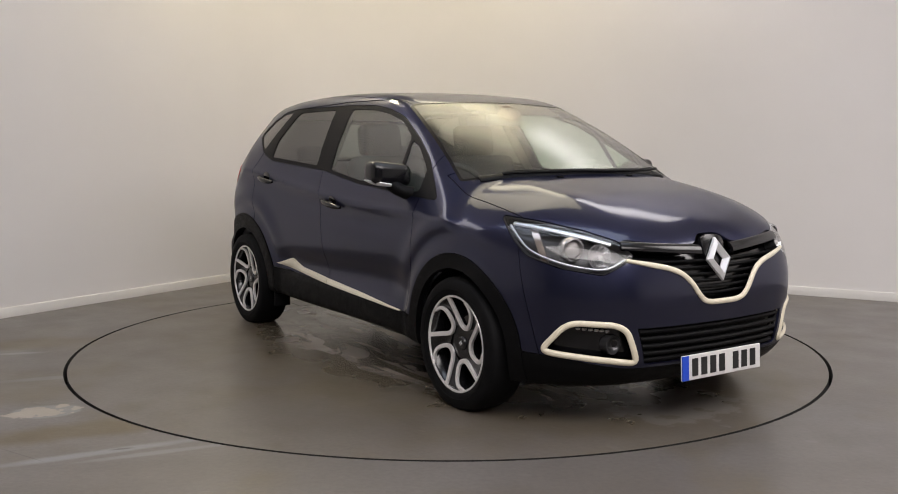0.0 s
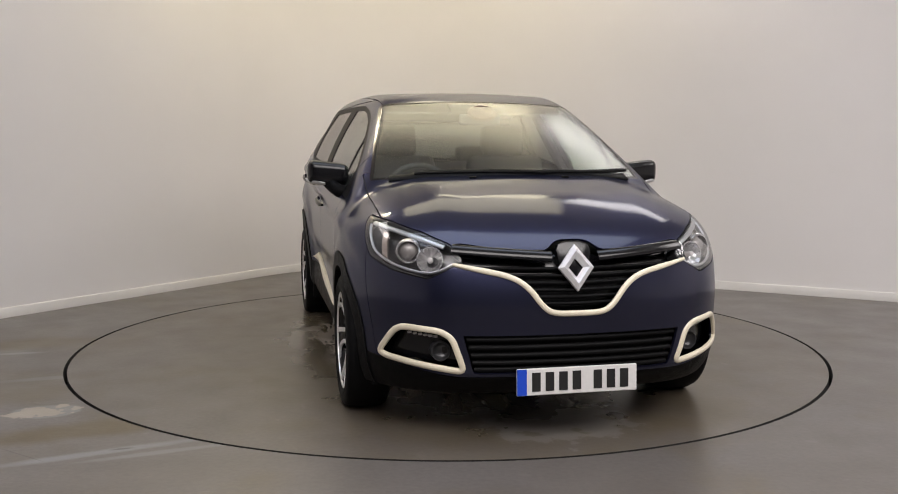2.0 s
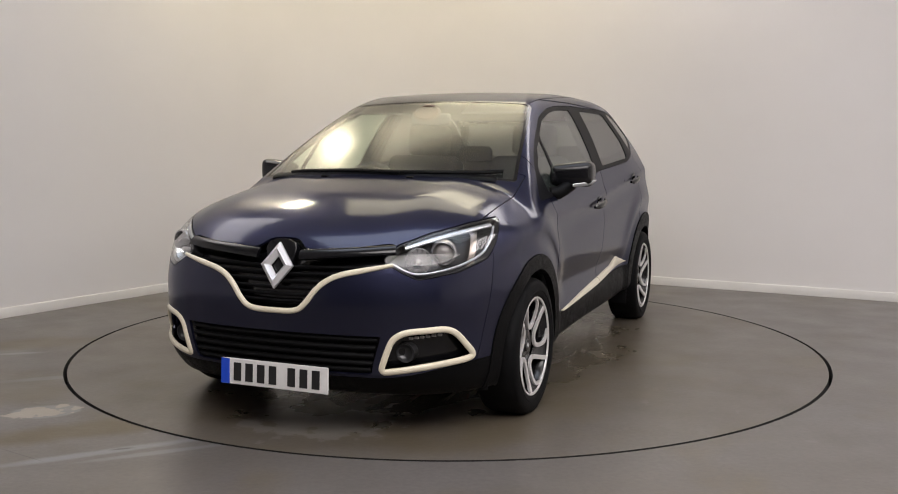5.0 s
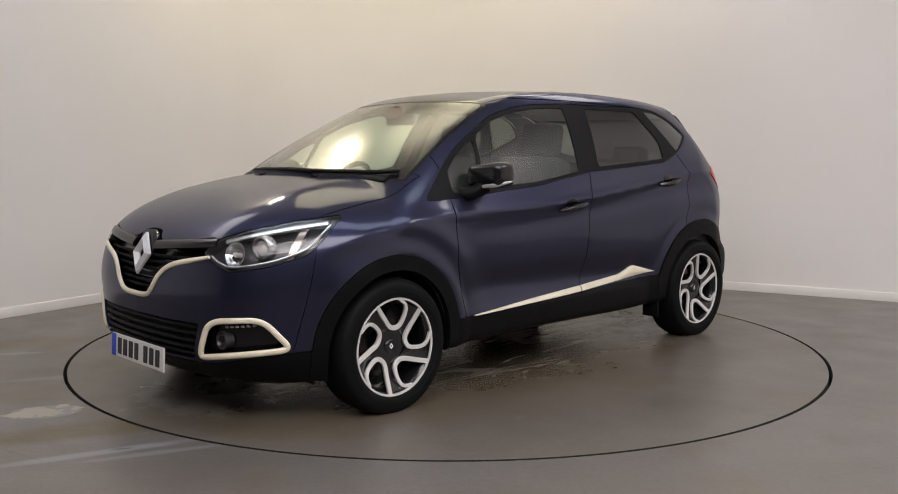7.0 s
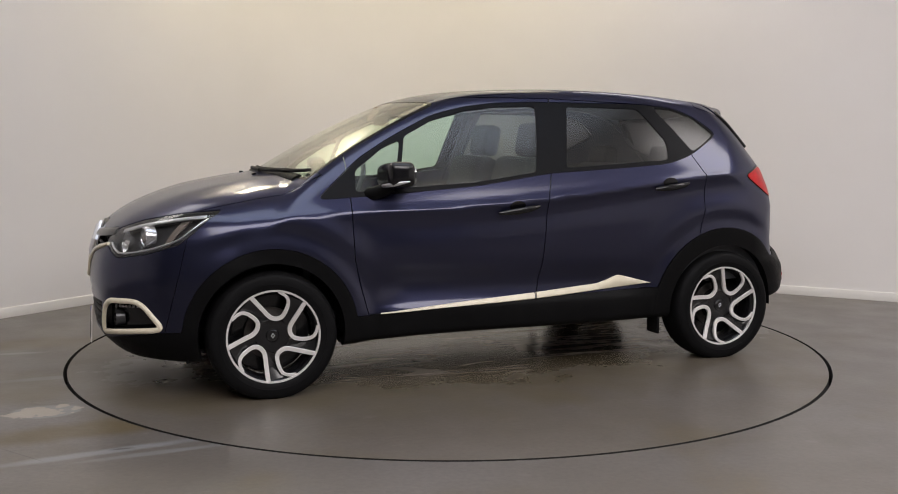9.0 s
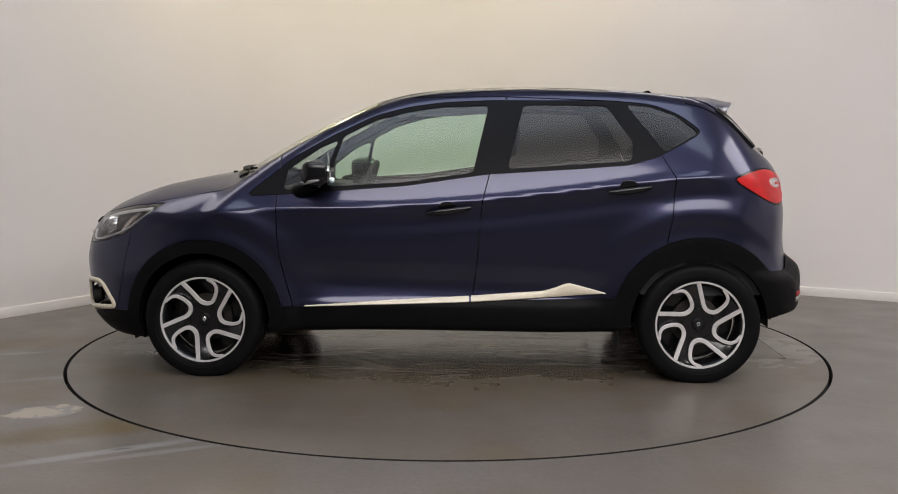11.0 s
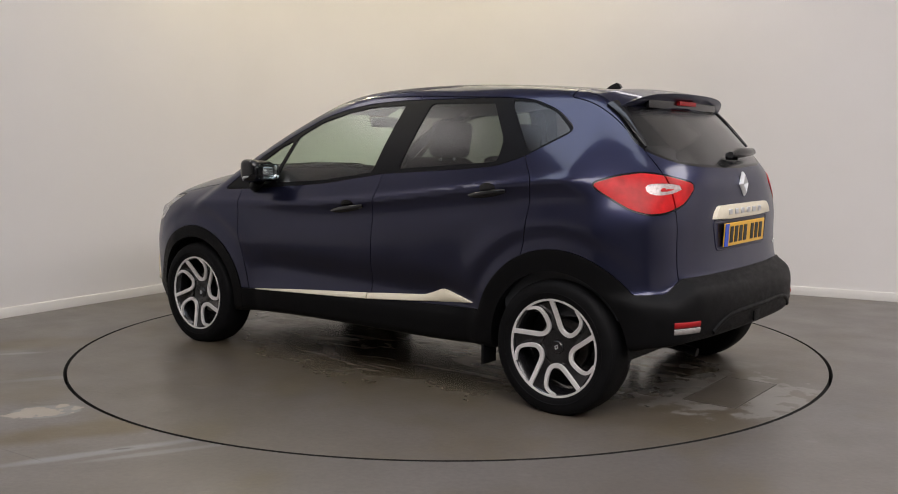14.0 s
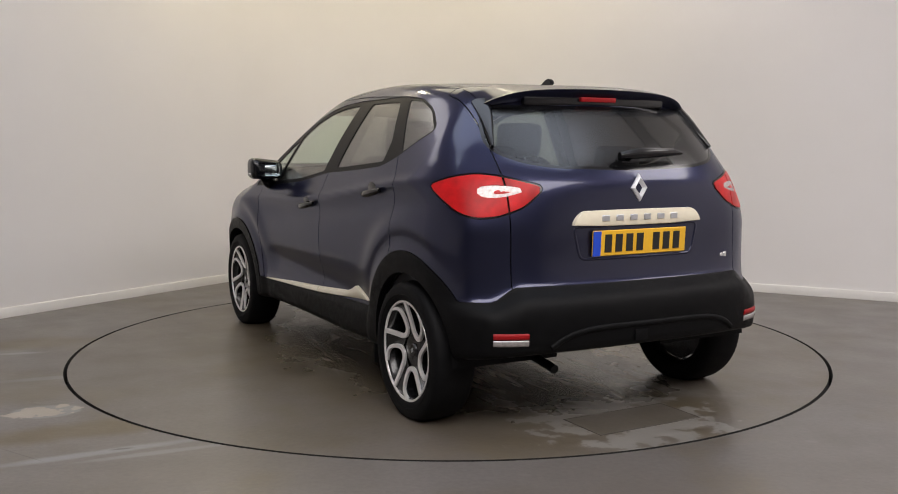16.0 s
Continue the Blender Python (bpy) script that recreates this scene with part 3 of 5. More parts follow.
strip_low = spline((0.76, 0.381), (0.3, 0.396), (-0.113, 0.411), (-0.5, 0.436), (-0.82, 0.462))
strip_high = lambda x: float(np.interp(-x, (-0.76, -0.3, 0.113, 0.50, 0.56, 0.625, 0.66, 0.82), (0.386, 0.418, 0.441, 0.470, 0.488, 0.514, 0.506, 0.465)))
SIDES = ((1, lambda M: M), (-1, flip))
mirrored = {}
for sg, side_of in SIDES:
    panel("front_wing", side_of(wing), PAINT, car, loc=OFF)
    panel("rear_quarter", side_of(quarter), PAINT, car, loc=OFF)
    for k, piece in enumerate(islands(pillars)):
        panel("roof_rail" if k == 0 else "pillar_panel", side_of(piece), PAINT, car, loc=OFF)
    fd = panel("front_door", side_of(door_f), PAINT, car, loc=OFF)
    rd = panel("rear_door", side_of(door_r), PAINT, car, loc=OFF)
    mirrored[sg] = (fd, rd)
    panel("window_surround", side_of(dlo), FRAME_BLACK, car, "black window surround and pillars", out=-0.002, loc=OFF)
    for key, who, mat in (("quarter_light", fd, GLASS_SIDE), ("front", fd, GLASS_SIDE), ("rear", rd, GLASS_DARK)):
        panel("window_glass", side_of(panes[key]), mat, who, thick=0, out=-0.006).visible_shadow = False
    panel("quarter_glass", side_of(panes["rear_quarter"]), GLASS_DARK, car, "dark fixed quarter glass", thick=0, out=-0.005, loc=OFF).visible_shadow = False
    panel("wheel_arch_trim", side_of(arch_f), CLADDING, car, "black plastic wheel arch trim", 0.03, 0.006, OFF)
    panel("wheel_arch_trim", side_of(arch_r), CLADDING, car, "black plastic wheel arch trim", 0.03, 0.006, OFF)
    panel("sill", side_of(sill), CLADDING, car, "black plastic sill", 0.02, 0.004, OFF)
    part("trim_strip", ribbon([0.76 - 0.867 * q / 24 for q in range(25)], lambda x: float(strip_low(x)), strip_high, sg), CREAM, fd, "ivory trim strip")
    part("trim_strip", ribbon([-0.119 - 0.701 * q / 30 for q in range(31)], lambda x: float(strip_low(x)), strip_high, sg), CREAM, rd, "ivory trim strip with a raised fin")
    # front wheel housings, so that nothing shines through the openings
    for ax in (AXLE, -AXLE):
        bm = bm_lathe([(0.358, 0.30), (0.358, 0.835)], 32, "Y", (-0.05, math.pi + 0.05))
        bm = join(bm, bm_lathe([(0.02, 0.30), (0.358, 0.30)], 32, "Y", (-0.05, math.pi + 0.05)))
        for v in bm.verts:
            v.co = Vector((v.co.x + ax, sg * v.co.y, v.co.z + HUB_Z))
        part("wheel_housing", bm, CLADDING, car, loc=OFF)

    # headlamp: dark bowl, projector, reflector, bright lower edge, clear cover
    hl = panel("headlamp", side_of(lamp_pane), LAMP_DARK, car, "clear headlamp with a dark bowl and round projector", 0.0, -0.055, OFF)
    panel("lamp_bezel", side_of(lamp_rim), LAMP_DARK, hl, thick=0.06, out=-0.002)
    panel("lens", side_of(lamp_pane), LENS, hl, "clear lens", 0.0, 0.0).visible_shadow = False
    edge = [(-1.53, 0.757), (-1.47, 0.727), (-1.39, 0.708), (-1.15, 0.732), (-0.95, 0.778), (-0.88, 0.826), (-0.81, 0.890)]
    top_edge = [(-1.44, 0.822), (-1.27, 0.853), (-1.0, 0.886), (-0.83, 0.899)]

    def on_lamp(u, z, deep):
        y = march(lambda q: (q - u, q, z), 1.0, 0.3)
        p = Vector((y - u, y, z))
        g = out_of(p)
        p = p - g * deep
        return Vector((p.x, sg * p.y, p.z)), Vector((g.x, sg * g.y, g.z))
    for line, wd in ((edge, 0.010), (top_edge, 0.022)):
        pts = smooth_loop(line, 2, False)
        pp = [on_lamp(u, z, 0.016) for u, z in pts]
        part("chrome_edge", bm_sweep([p for p, g in pp], [g for p, g in pp], wd, 0.006), SATIN, hl, "bright inner edge")
    for u, z, r, nm, mat in ((-1.205, 0.806, 0.052, "projector", CHROME), (-1.375, 0.772, 0.047, "reflector", CHROME)):
        p, g = on_lamp(u, z, 0.034 if nm == "projector" else 0.030)
        g = Vector((1.0, sg * 0.22, 0.02)).normalized() if nm == "projector" else (g + Vector((1, 0, 0))).normalized()
        turn = Matrix.Translation(p) @ g.to_track_quat("Y", "Z").to_matrix().to_4x4()
        if nm == "projector":
            bm = bm_lathe([(0.036, -0.03), (0.052, -0.03), (0.055, 0.006), (0.050, 0.018), (0.043, 0.020), (0.040, 0.008), (0.036, -0.005)], 32)
            bm.transform(turn)
            pj = part("projector", bm, SILVER_BOWL, hl, "round projector with a chrome ring")
            bm = bm_lathe([(0.0, 0.026), (0.016, 0.024), (0.030, 0.014), (0.038, -0.004)], 32)
            bm.transform(turn)
            part("projector_lens", bm, CLEAR_DIM, pj, "grey glass lens")
        else:
            bm = bm_lathe([(0.008, -0.034), (0.024, -0.026), (0.040, -0.010), (0.052, 0.008), (0.056, 0.008)], 14)
            bm.transform(turn)
            rf = part("reflector", bm, SILVER_BOWL, hl, "faceted chrome reflector", smooth=False)
            bm = bm_lathe([(0.0, 0.012), (0.010, 0.010), (0.013, -0.03)], 16)
            bm.transform(turn)
            part("bulb", bm, CLEAR_LAMP, rf)
    amber, _ = take(lamp_pane, lambda v: np.abs(v[:, 1] - v[:, 0] + 0.985 - 0.5 * (v[:, 2] - 0.84)) - 0.024)
    panel("indicator", side_of(amber), AMBER, hl, "pale amber indicator reflector", 0.012, -0.030)
    # tail lamp: red outside, clear core, split by the edge of the tailgate
    outer, inner = take(tl_pane, lambda v: 0.625 - v[:, 1])
    core_f = polygon([(0.941, 1.055), (1.030, 1.063), (1.128, 1.060), (1.244, 1.045), (1.173, 1.026), (1.102, 1.013), (1.021, 1.009), (0.950, 1.021)], 0.045)
    core = lambda v: core_f(-v[:, 0] - v[:, 1], v[:, 2])
    tongue_o = polygon([(1.040, 1.040), (1.085, 1.044), (1.150, 1.036), (1.100, 1.027), (1.045, 1.026)], 0.01)
    tongue_f = lambda v: tongue_o(-v[:, 0] - v[:, 1], v[:, 2])
    tl = new("tail_lamp")
    tagged(tl, "red tail lamp with a clear core")
    tl.parent, tl.location = car, OFF
    for piece in (outer, inner):
        clear, red = take(piece, core)
        red, _ = take(red, lambda v: np.where(piece is inner, v[:, 1] - 0.621, 0.629 - v[:, 1]))
        panel("red_lens", side_of(red), RED, tl, thick=0.012, out=0.004)
        tongue, clear = take(clear, tongue_f)
        panel("clear_lens", side_of(clear), CORE, tl, "clear reversing lens", thick=0.012, out=0.002)
        if len(tongue[2]):
            panel("red_tongue", side_of(tongue), RED, tl, thick=0.012, out=0.004)
    panel("lamp_seal", side_of(tl_rim), BLACK_GLOSS, tl, thick=0.012, out=0.0)

    # fog lamp pocket with its ivory frame
    pocket = panel("fog_lamp_pocket", side_of(fog_hole), BLACK_GLOSS, front_bumper, "black fog lamp pocket", 0.0, -0.05)
    loop = round_loop([(0.462, 0.310), (0.512, 0.452), (0.560, 0.480), (0.694, 0.487), (0.726, 0.464), (0.773, 0.372), (0.764, 0.352)], 0.03)
    pp = [at_front(y, z) for y, z in dense(loop)]
    nn = [out_of(p) for p in pp]
    part("fog_frame", bm_sweep([Vector((p.x, sg * p.y, p.z)) for p in pp], [Vector((n.x, sg * n.y, n.z)) for n in nn], 0.026, 0.010, True), CREAM, pocket, "ivory frame")
    p = at_front(0.548, 0.390)
    bm = bm_lathe([(0.0, -0.012), (0.02, -0.008), (0.033, 0.002), (0.037, 0.012), (0.041, 0.012), (0.041, -0.03)], 28, "X")
    bm.transform(Matrix.Translation((p.x - 0.042, sg * p.y, p.z)))
    part("fog_lamp", bm, LAMP_DARK, pocket, "round fog lamp with a chrome bowl")
    pp = [at_front(0.585 + 0.020 * i, 0.449 + 0.0015 * i) for i in range(6)]
    for q in pp:
        g = out_of(q)
        bm = bm_box(0, 0, 0, 0.012, 0.018, 0.010, 0.003)
        bm.transform(Matrix.Translation((q.x - 0.034 * g.x, sg * (q.y - 0.034 * g.y), q.z)))
        part("day_running_light", bm, CLEAR_LAMP, pocket)

    # door mirror
    base = at_side(0.80, 1.0)
    mir = new("door_mirror")
    tagged(mir, "gloss black door mirror with a silver indicator strip")
    mir.parent, mir.location = fd, (0, 0, 0)
    bm = bm_box(0, 0, 0, 0.135, 0.215, 0.130, 0.048, 4)
    for v in bm.verts:
        k = (v.co.y + 0.11) / 0.22
        v.co.z *= 0.86 + 0.18 * k
        v.co.x = v.co.x * (0.82 + 0.2 * k) - 0.035 * k
        v.co.z += 0.012 * k
    bm.transform(Matrix.Translation((0.708, 0.880, 1.074)))
    for v in bm.verts:
        v.co.y *= sg
    if sg < 0:
        bmesh.ops.reverse_faces(bm, faces=bm.faces[:])
    part("mirror_housing", bm, BLACK_GLOSS, mir)
    path = [(0.80, 0.795, 0.985), (0.78, 0.83, 0.990), (0.742, 0.850, 1.006), (0.712, 0.866, 1.033)]
    part("mirror_arm", bm_tube([(x, sg * y, z) for x, y, z in path], [0.036, 0.034, 0.034, 0.042], 14), CLADDING, mir)
    bm = bm_box(0, 0, 0, 0.010, 0.155, 0.088, 0.03, 3)
    bm.transform(Matrix.Translation((0.628, sg * 0.880, 1.078)))
    part("mirror_glass", bm, MIRROR, mir, "mirror glass")
    pts = smooth_loop([(0.763, 0.900, 1.028), (0.738, 0.960, 1.034), (0.698, 0.987, 1.044), (0.648, 0.991, 1.052)], 2, False)
    part("indicator_strip", bm_sweep([(x, sg * y, z) for x, y, z in pts], [(0.6, sg * 0.8, -0.2)] * len(pts), 0.020, 0.004, False, [0.3 + 0.7 * math.sin(math.pi * min(1, 0.15 + i / len(pts))) for i in range(len(pts))]), SATIN, mir, "silver indicator strip")

    # door handles, each over a flat black disc for its shaded hollow
    for who, x0, z0, x1, z1 in ((fd, 0.115, 0.879, -0.112, 0.912), (rd, -0.825, 0.995, -1.035, 1.022)):
        pts, ups = [], []
        for i in range(9):
            k = i / 8
            q = at_side(x0 + (x1 - x0) * k, z0 + (z1 - z0) * k)
            g = out_of(q)
            q = q + g * (0.010 + 0.020 * math.sin(math.pi * k) ** 0.6)
            pts.append(Vector((q.x, sg * q.y, q.z)))
            ups.append(Vector((g.x, sg * g.y, g.z)))
        hd = part("door_handle", bm_sweep(pts, ups, 0.032, 0.012, False, [0.45, 0.75, 0.92, 1, 1, 1, 0.95, 0.8, 0.55]), BLACK_GLOSS, who, "gloss black door handle")
        c = at_side(0.52 * x0 + 0.48 * x1, 0.5 * (z0 + z1) + 0.016)
        g = out_of(c)
        # no recess is cut: the disc's black stands for the shade in it
        bm = bm_lathe([(0.0, 0.001), (0.040, 0.0015), (0.046, 0.0)], 28)
        bm.transform(Matrix.Translation((c.x, sg * c.y, c.z)) @ Vector((g.x, sg * g.y, g.z)).to_track_quat("Y", "Z").to_matrix().to_4x4() @ Matrix.Diagonal((1.0, 1, 0.62, 1)))
        part("handle_cup_shade", bm, BLACK_GLOSS, hd, "flat black disc for the shade in the hollow behind the handle")

    # low red reflectors in the rear bumper
    q = at_back(0.60, 0.435)
    for z, mat, nm in ((0.452, RED_DARK, "rear_reflector"), (0.424, CLEAR_DIM, "rear_fog_lens")):
        pts = [at_back(0.60 + 0.022 * i, z) for i in range(7)]
        part(nm, bm_sweep([Vector((p.x, sg * p.y, p.z)) for p in pts], [Vector((out_of(p).x, sg * out_of(p).y, out_of(p).z)) for p in pts], 0.030, 0.010), mat, back_bumper)
    # mud flap before the rear wheel
    part("mud_flap", bm_box(-0.885, sg * 0.79, 0.225, 0.016, 0.11, 0.12, 0.004), RUBBER, car, loc=OFF)
    part("mud_flap", bm_box(1.70, sg * 0.74, 0.205, 0.012, 0.10, 0.04, 0.004), RUBBER, car, loc=OFF)

# grille: backing, slats, gloss bar, ivory strip, diamond emblem
grille = panel("grille", both(grille_hole), BLACK_GLOSS, car, "gloss black grille with slats", 0.0, -0.055, OFF)
def slat(y0, y1, z, dz, deep, w, h, mat, who, name, label=""):
    ys = [y0 + (y1 - y0) * i / 16 for i in range(17)]
    pts = [at_front(y, z + dz * (abs(y) / 0.5)) for y in ys]
    pts = [p - out_of(p) * deep for p in pts]
    part(name, bm_sweep(pts, [Vector((0.8, 0, 0.6))] * len(pts), w, h), mat, who, label)


for i, (z, hw) in enumerate(((0.735, 0.44), (0.705, 0.36), (0.675, 0.26), (0.645, 0.215), (0.615, 0.19), (0.585, 0.165))):
    slat(-hw, hw, z, 0.01, 0.032, 0.014, 0.008, CLADDING, grille, "grille_slat")
for sg in (1, -1):
    ys = [0.10 + 0.4 * i / 14 for i in range(15)]
    pts = [at_front(y, 0.776 + 0.075 * (y - 0.1)) for y in ys]
    part("grille_bar", bm_sweep([Vector((p.x - 0.004, sg * p.y, p.z)) for p in pts], [Vector((out_of(p).x, sg * out_of(p).y, out_of(p).z)) for p in pts], 0.046, 0.010), BLACK_GLOSS, grille, "gloss black upper grille bar")
line = smooth_loop([(-0.505, 0.748), (-0.41, 0.729), (-0.28, 0.703), (-0.207, 0.657), (-0.150, 0.578), (-0.105, 0.550), (0, 0.549), (0.105, 0.550), (0.150, 0.578), (0.207, 0.657), (0.28, 0.703), (0.41, 0.729), (0.505, 0.748)], 3, False)
pts = [at_front(y, z) for y, z in line]
part("grille_strip", bm_sweep([p + out_of(p) * 0.002 for p in pts], [out_of(p) for p in pts], 0.023, 0.009, False, [0.62 + 0.38 * min(1, (0.51 - abs(y)) / 0.12) for y, z in line]), CREAM, grille, "ivory grille strip")
shield = bm_prism(smooth_loop([(-0.06, 0.105), (0.06, 0.105), (0.080, 0.05), (0.035, -0.08), (-0.035, -0.08), (-0.080, 0.05)], 1), 0.03, None, 0.008)
lean = Matrix.Translation((2.048, 0, 0.73)) @ Matrix.Rotation(radians(73), 4, "Y") @ Matrix.Rotation(radians(90), 4, "Z")
shield.transform(lean)
part("emblem_shield", shield, BLACK_GLOSS, grille)


def diamond(w, h, t, depth):
    bm = bmesh.new()
    ring = []
    for r, z in ((1.0, 0.0), (0.99, depth * 0.45), (0.5 + 0.5 * (1 - t), depth), (1 - t, depth * 0.2), (1 - t, 0.0)):
        ring.append([bm.verts.new((x * w * r, y * h * r, z)) for x, y in ((1, 0), (0, 1), (-1, 0), (0, -1))])
    for a, b in zip(ring, ring[1:]):
        for i in range(4):
            bm.faces.new((a[i], a[(i + 1) % 4], b[(i + 1) % 4], b[i]))
    bmesh.ops.recalc_face_normals(bm, faces=bm.faces[:])
    return bm


em = diamond(0.077, 0.099, 0.60, 0.026)
em.transform(lean @ Matrix.Translation((0, -0.012, 0.036)))
part("emblem", em, EMBLEM, grille, "plain silver diamond emblem", smooth=False)
intake = panel("lower_intake", both(intake_hole), CLADDING, front_bumper, "black lower air intake with slats", 0.0, -0.05)
for z in (0.445, 0.412, 0.379, 0.346, 0.315):
    slat(-0.46 + (0.46 - z) * 0.25, 0.46 - (0.46 - z) * 0.25, z, 0.0, 0.016, 0.020, 0.008, CLADDING, intake, "intake_slat")


def number_plate(ground, x, z, lean_deg, face, holder, label):
    """A plate with plain bars in place of its characters."""
    m = Matrix.Translation((x, 0, z)) @ Matrix.Rotation(radians(lean_deg), 4, "Y")
    bm = bm_box(0, 0, 0, 0.008, 0.52, 0.111, 0.003, 1)
    bm.transform(m)
    pl = part("number_plate", bm, ground, holder, label, smooth=False)
    bm = bm_box(0.0055 * face, -face * 0.0 + (-0.239 if face > 0 else 0.239), 0, 0.004, 0.040, 0.107)
    bm.transform(m)
    part("plate_band", bm, PLATE_BLUE, pl, "blue band", smooth=False)
    for i, y in enumerate((-0.178, -0.120, -0.062, -0.004, 0.087, 0.145, 0.203)):
        bm = bm_box(0.0055 * face, y * face, 0, 0.003, 0.036, 0.077)
        bm.transform(m)
        part("plate_bar", bm, INK, pl, smooth=False)
    return pl


number_plate(PLATE_WHITE, 2.130, 0.272, -3, 1, front_bumper, "white front number plate with plain black bars")
loop = round_loop([(0.31, 0.745), (-0.31, 0.745), (-0.345, 0.885), (0.345, 0.885)], 0.03)
pts = [at_back(y, z) for y, z in dense(loop, 0.03)]
part("plate_recess_edge", bm_sweep([p + Vector((0.004, 0, 0)) for p in pts], [out_of(p) for p in pts], 0.014, 0.007, True), PAINT, gate, "moulded edge round the plate")
number_plate(PLATE_YELLOW, -1.850, 0.812, -3, -1, gate, "yellow rear number plate with plain black bars")
garnish = smooth_loop([(0.355, -0.035), (-0.355, -0.035), (-0.345, -0.004), (-0.315, 0.026), (-0.285, 0.034), (0.285, 0.034), (0.315, 0.026), (0.345, -0.004)], 1)
bm = bm_prism(garnish, 0.022, None, 0.006)
bm.transform(Matrix.Translation((-1.828, 0, 0.920)) @ Matrix.Rotation(radians(-90), 4, "Y") @ Matrix.Rotation(radians(-90), 4, "Z"))
gar = part("tailgate_trim", bm, CREAM, gate, "ivory trim bar over the rear plate")
for i in range(6):
    part("badge_bar", bm_box(-1.852, 0.190 - 0.076 * i, 0.920, 0.005, 0.040, 0.026, 0.002, 1), SATIN, gar, "silver badge bars")
em = diamond(0.044, 0.060, 0.55, 0.018)
em.transform(Matrix.Translation((-1.832, 0, 1.045)) @ Matrix.Rotation(radians(-84), 4, "Y") @ Matrix.Rotation(radians(-90), 4, "Z"))
part("emblem", em, EMBLEM, gate, "plain silver diamond emblem", smooth=False)
for k in (0, 1):
    q = at_back(-0.525 - 0.026 * k, 0.722)
    part("badge_bar", bm_box(q.x - 0.003, q.y, q.z, 0.004, 0.02, 0.016 + 0.008 * k, 0.002, 1), CHROME, gate)

line = [at_back(0.50 - q / 24, 0.470 - 0.07 * abs(0.50 - q / 24) ** 6 / 0.0156) for q in range(25)]
part("bumper_ridge", bm_sweep([p + out_of(p) * 0.006 for p in line], [out_of(p) for p in line], 0.024, 0.010), CLADDING, back_bumper, "moulded ridge")
part("tow_cover", bm_box(-1.944, 0.06, 0.42, 0.01, 0.07, 0.05, 0.004), CLADDING, back_bumper)
# rear spoiler, high brake light, rear wiper, aerial
def spoiler():
    bm = bmesh.new()
    rows = []
    for i in range(25):
        y = -0.575 + 1.15 * i / 24
        k = abs(y) / 0.575
        a = at_top(-1.285, y)
        tip = Vector((-1.565 + 0.03 * k ** 2 + 0.07 * k ** 6, y, 1.482 - 0.022 * k ** 2 - 0.050 * k ** 6))
        mid = (a + tip) / 2 + Vector((0, 0, 0.012))
        low = tip + Vector((0.012, 0, -0.018))
        inn = Vector((-1.50 + 0.03 * k ** 2 + 0.06 * k ** 6, y * 0.985, 1.432 - 0.022 * k ** 2 - 0.03 * k ** 6))
        rows.append([bm.verts.new(p) for p in (a + Vector((0, 0, 0.003)), mid, tip + Vector((0.02, 0, 0.002)), tip, low, inn)])
    for A, B in zip(rows, rows[1:]):
        for j in range(5):
            bm.faces.new((A[j], A[j + 1], B[j + 1], B[j]))
    for e in (rows[0], rows[-1]):
        bm.faces.new(e)
    bmesh.ops.recalc_face_normals(bm, faces=bm.faces[:])
    return bm


sp = part("spoiler", spoiler(), PAINT, gate, "dark blue roof spoiler")
part("spoiler_underside", bm_box(-1.508, 0, 1.428, 0.03, 0.80, 0.045, 0.012), BLACK_GLOSS, sp)
for sg in (1, -1):
    line = [at_back(0.565 + 0.052 * q / 8, 1.425 - 0.205 * q / 8) for q in range(9)]
    part("window_fin", bm_sweep([Vector((p.x - 0.006, sg * p.y, p.z)) for p in line], [Vector((-1, sg * 0.4, 0.3))] * 9, 0.055, 0.014, False, [1.5, 1.35, 1.2, 1.05, 0.9, 0.75, 0.6, 0.45, 0.25]), BLACK_GLOSS, sp, "black fin beside the rear window")
part("high_brake_light", bm_box(-1.532, 0, 1.437, 0.02, 0.20, 0.022, 0.006), RED_DARK, sp, "dark red high brake light")
p = at_back(-0.02, 1.165)
wip = part("rear_wiper", bm_tube([p + Vector((-0.03, 0.10, 0.02)), p + Vector((-0.04, 0.02, 0.03)), p + Vector((-0.025, -0.20, 0.035)), p + Vector((-0.015, -0.27, 0.03))], [0.016, 0.026, 0.018, 0.006], 12), BLACK_GLOSS, gate, "black rear wiper")
bm = bm_lathe([(0.0, 0.03), (0.018, 0.03), (0.022, -0.02)], 16, "X")
bm.transform(Matrix.Translation(p + Vector((-0.03, 0.07, 0.015))))
part("wiper_pivot", bm, BLACK_GLOSS, wip)
q = at_top(-1.12, 0)
bm = bm_prism(smooth_loop([(-0.055, 0), (0.045, 0), (0.0, 0.028), (-0.035, 0.036)], 1), 0.026, None, 0.006)
bm.transform(Matrix.Translation(q + Vector((0, 0.013, -0.002))) @ Matrix.Rotation(radians(90), 4, "X"))
part("aerial", bm, BLACK_GLOSS, car, "black roof aerial fin", loc=OFF)

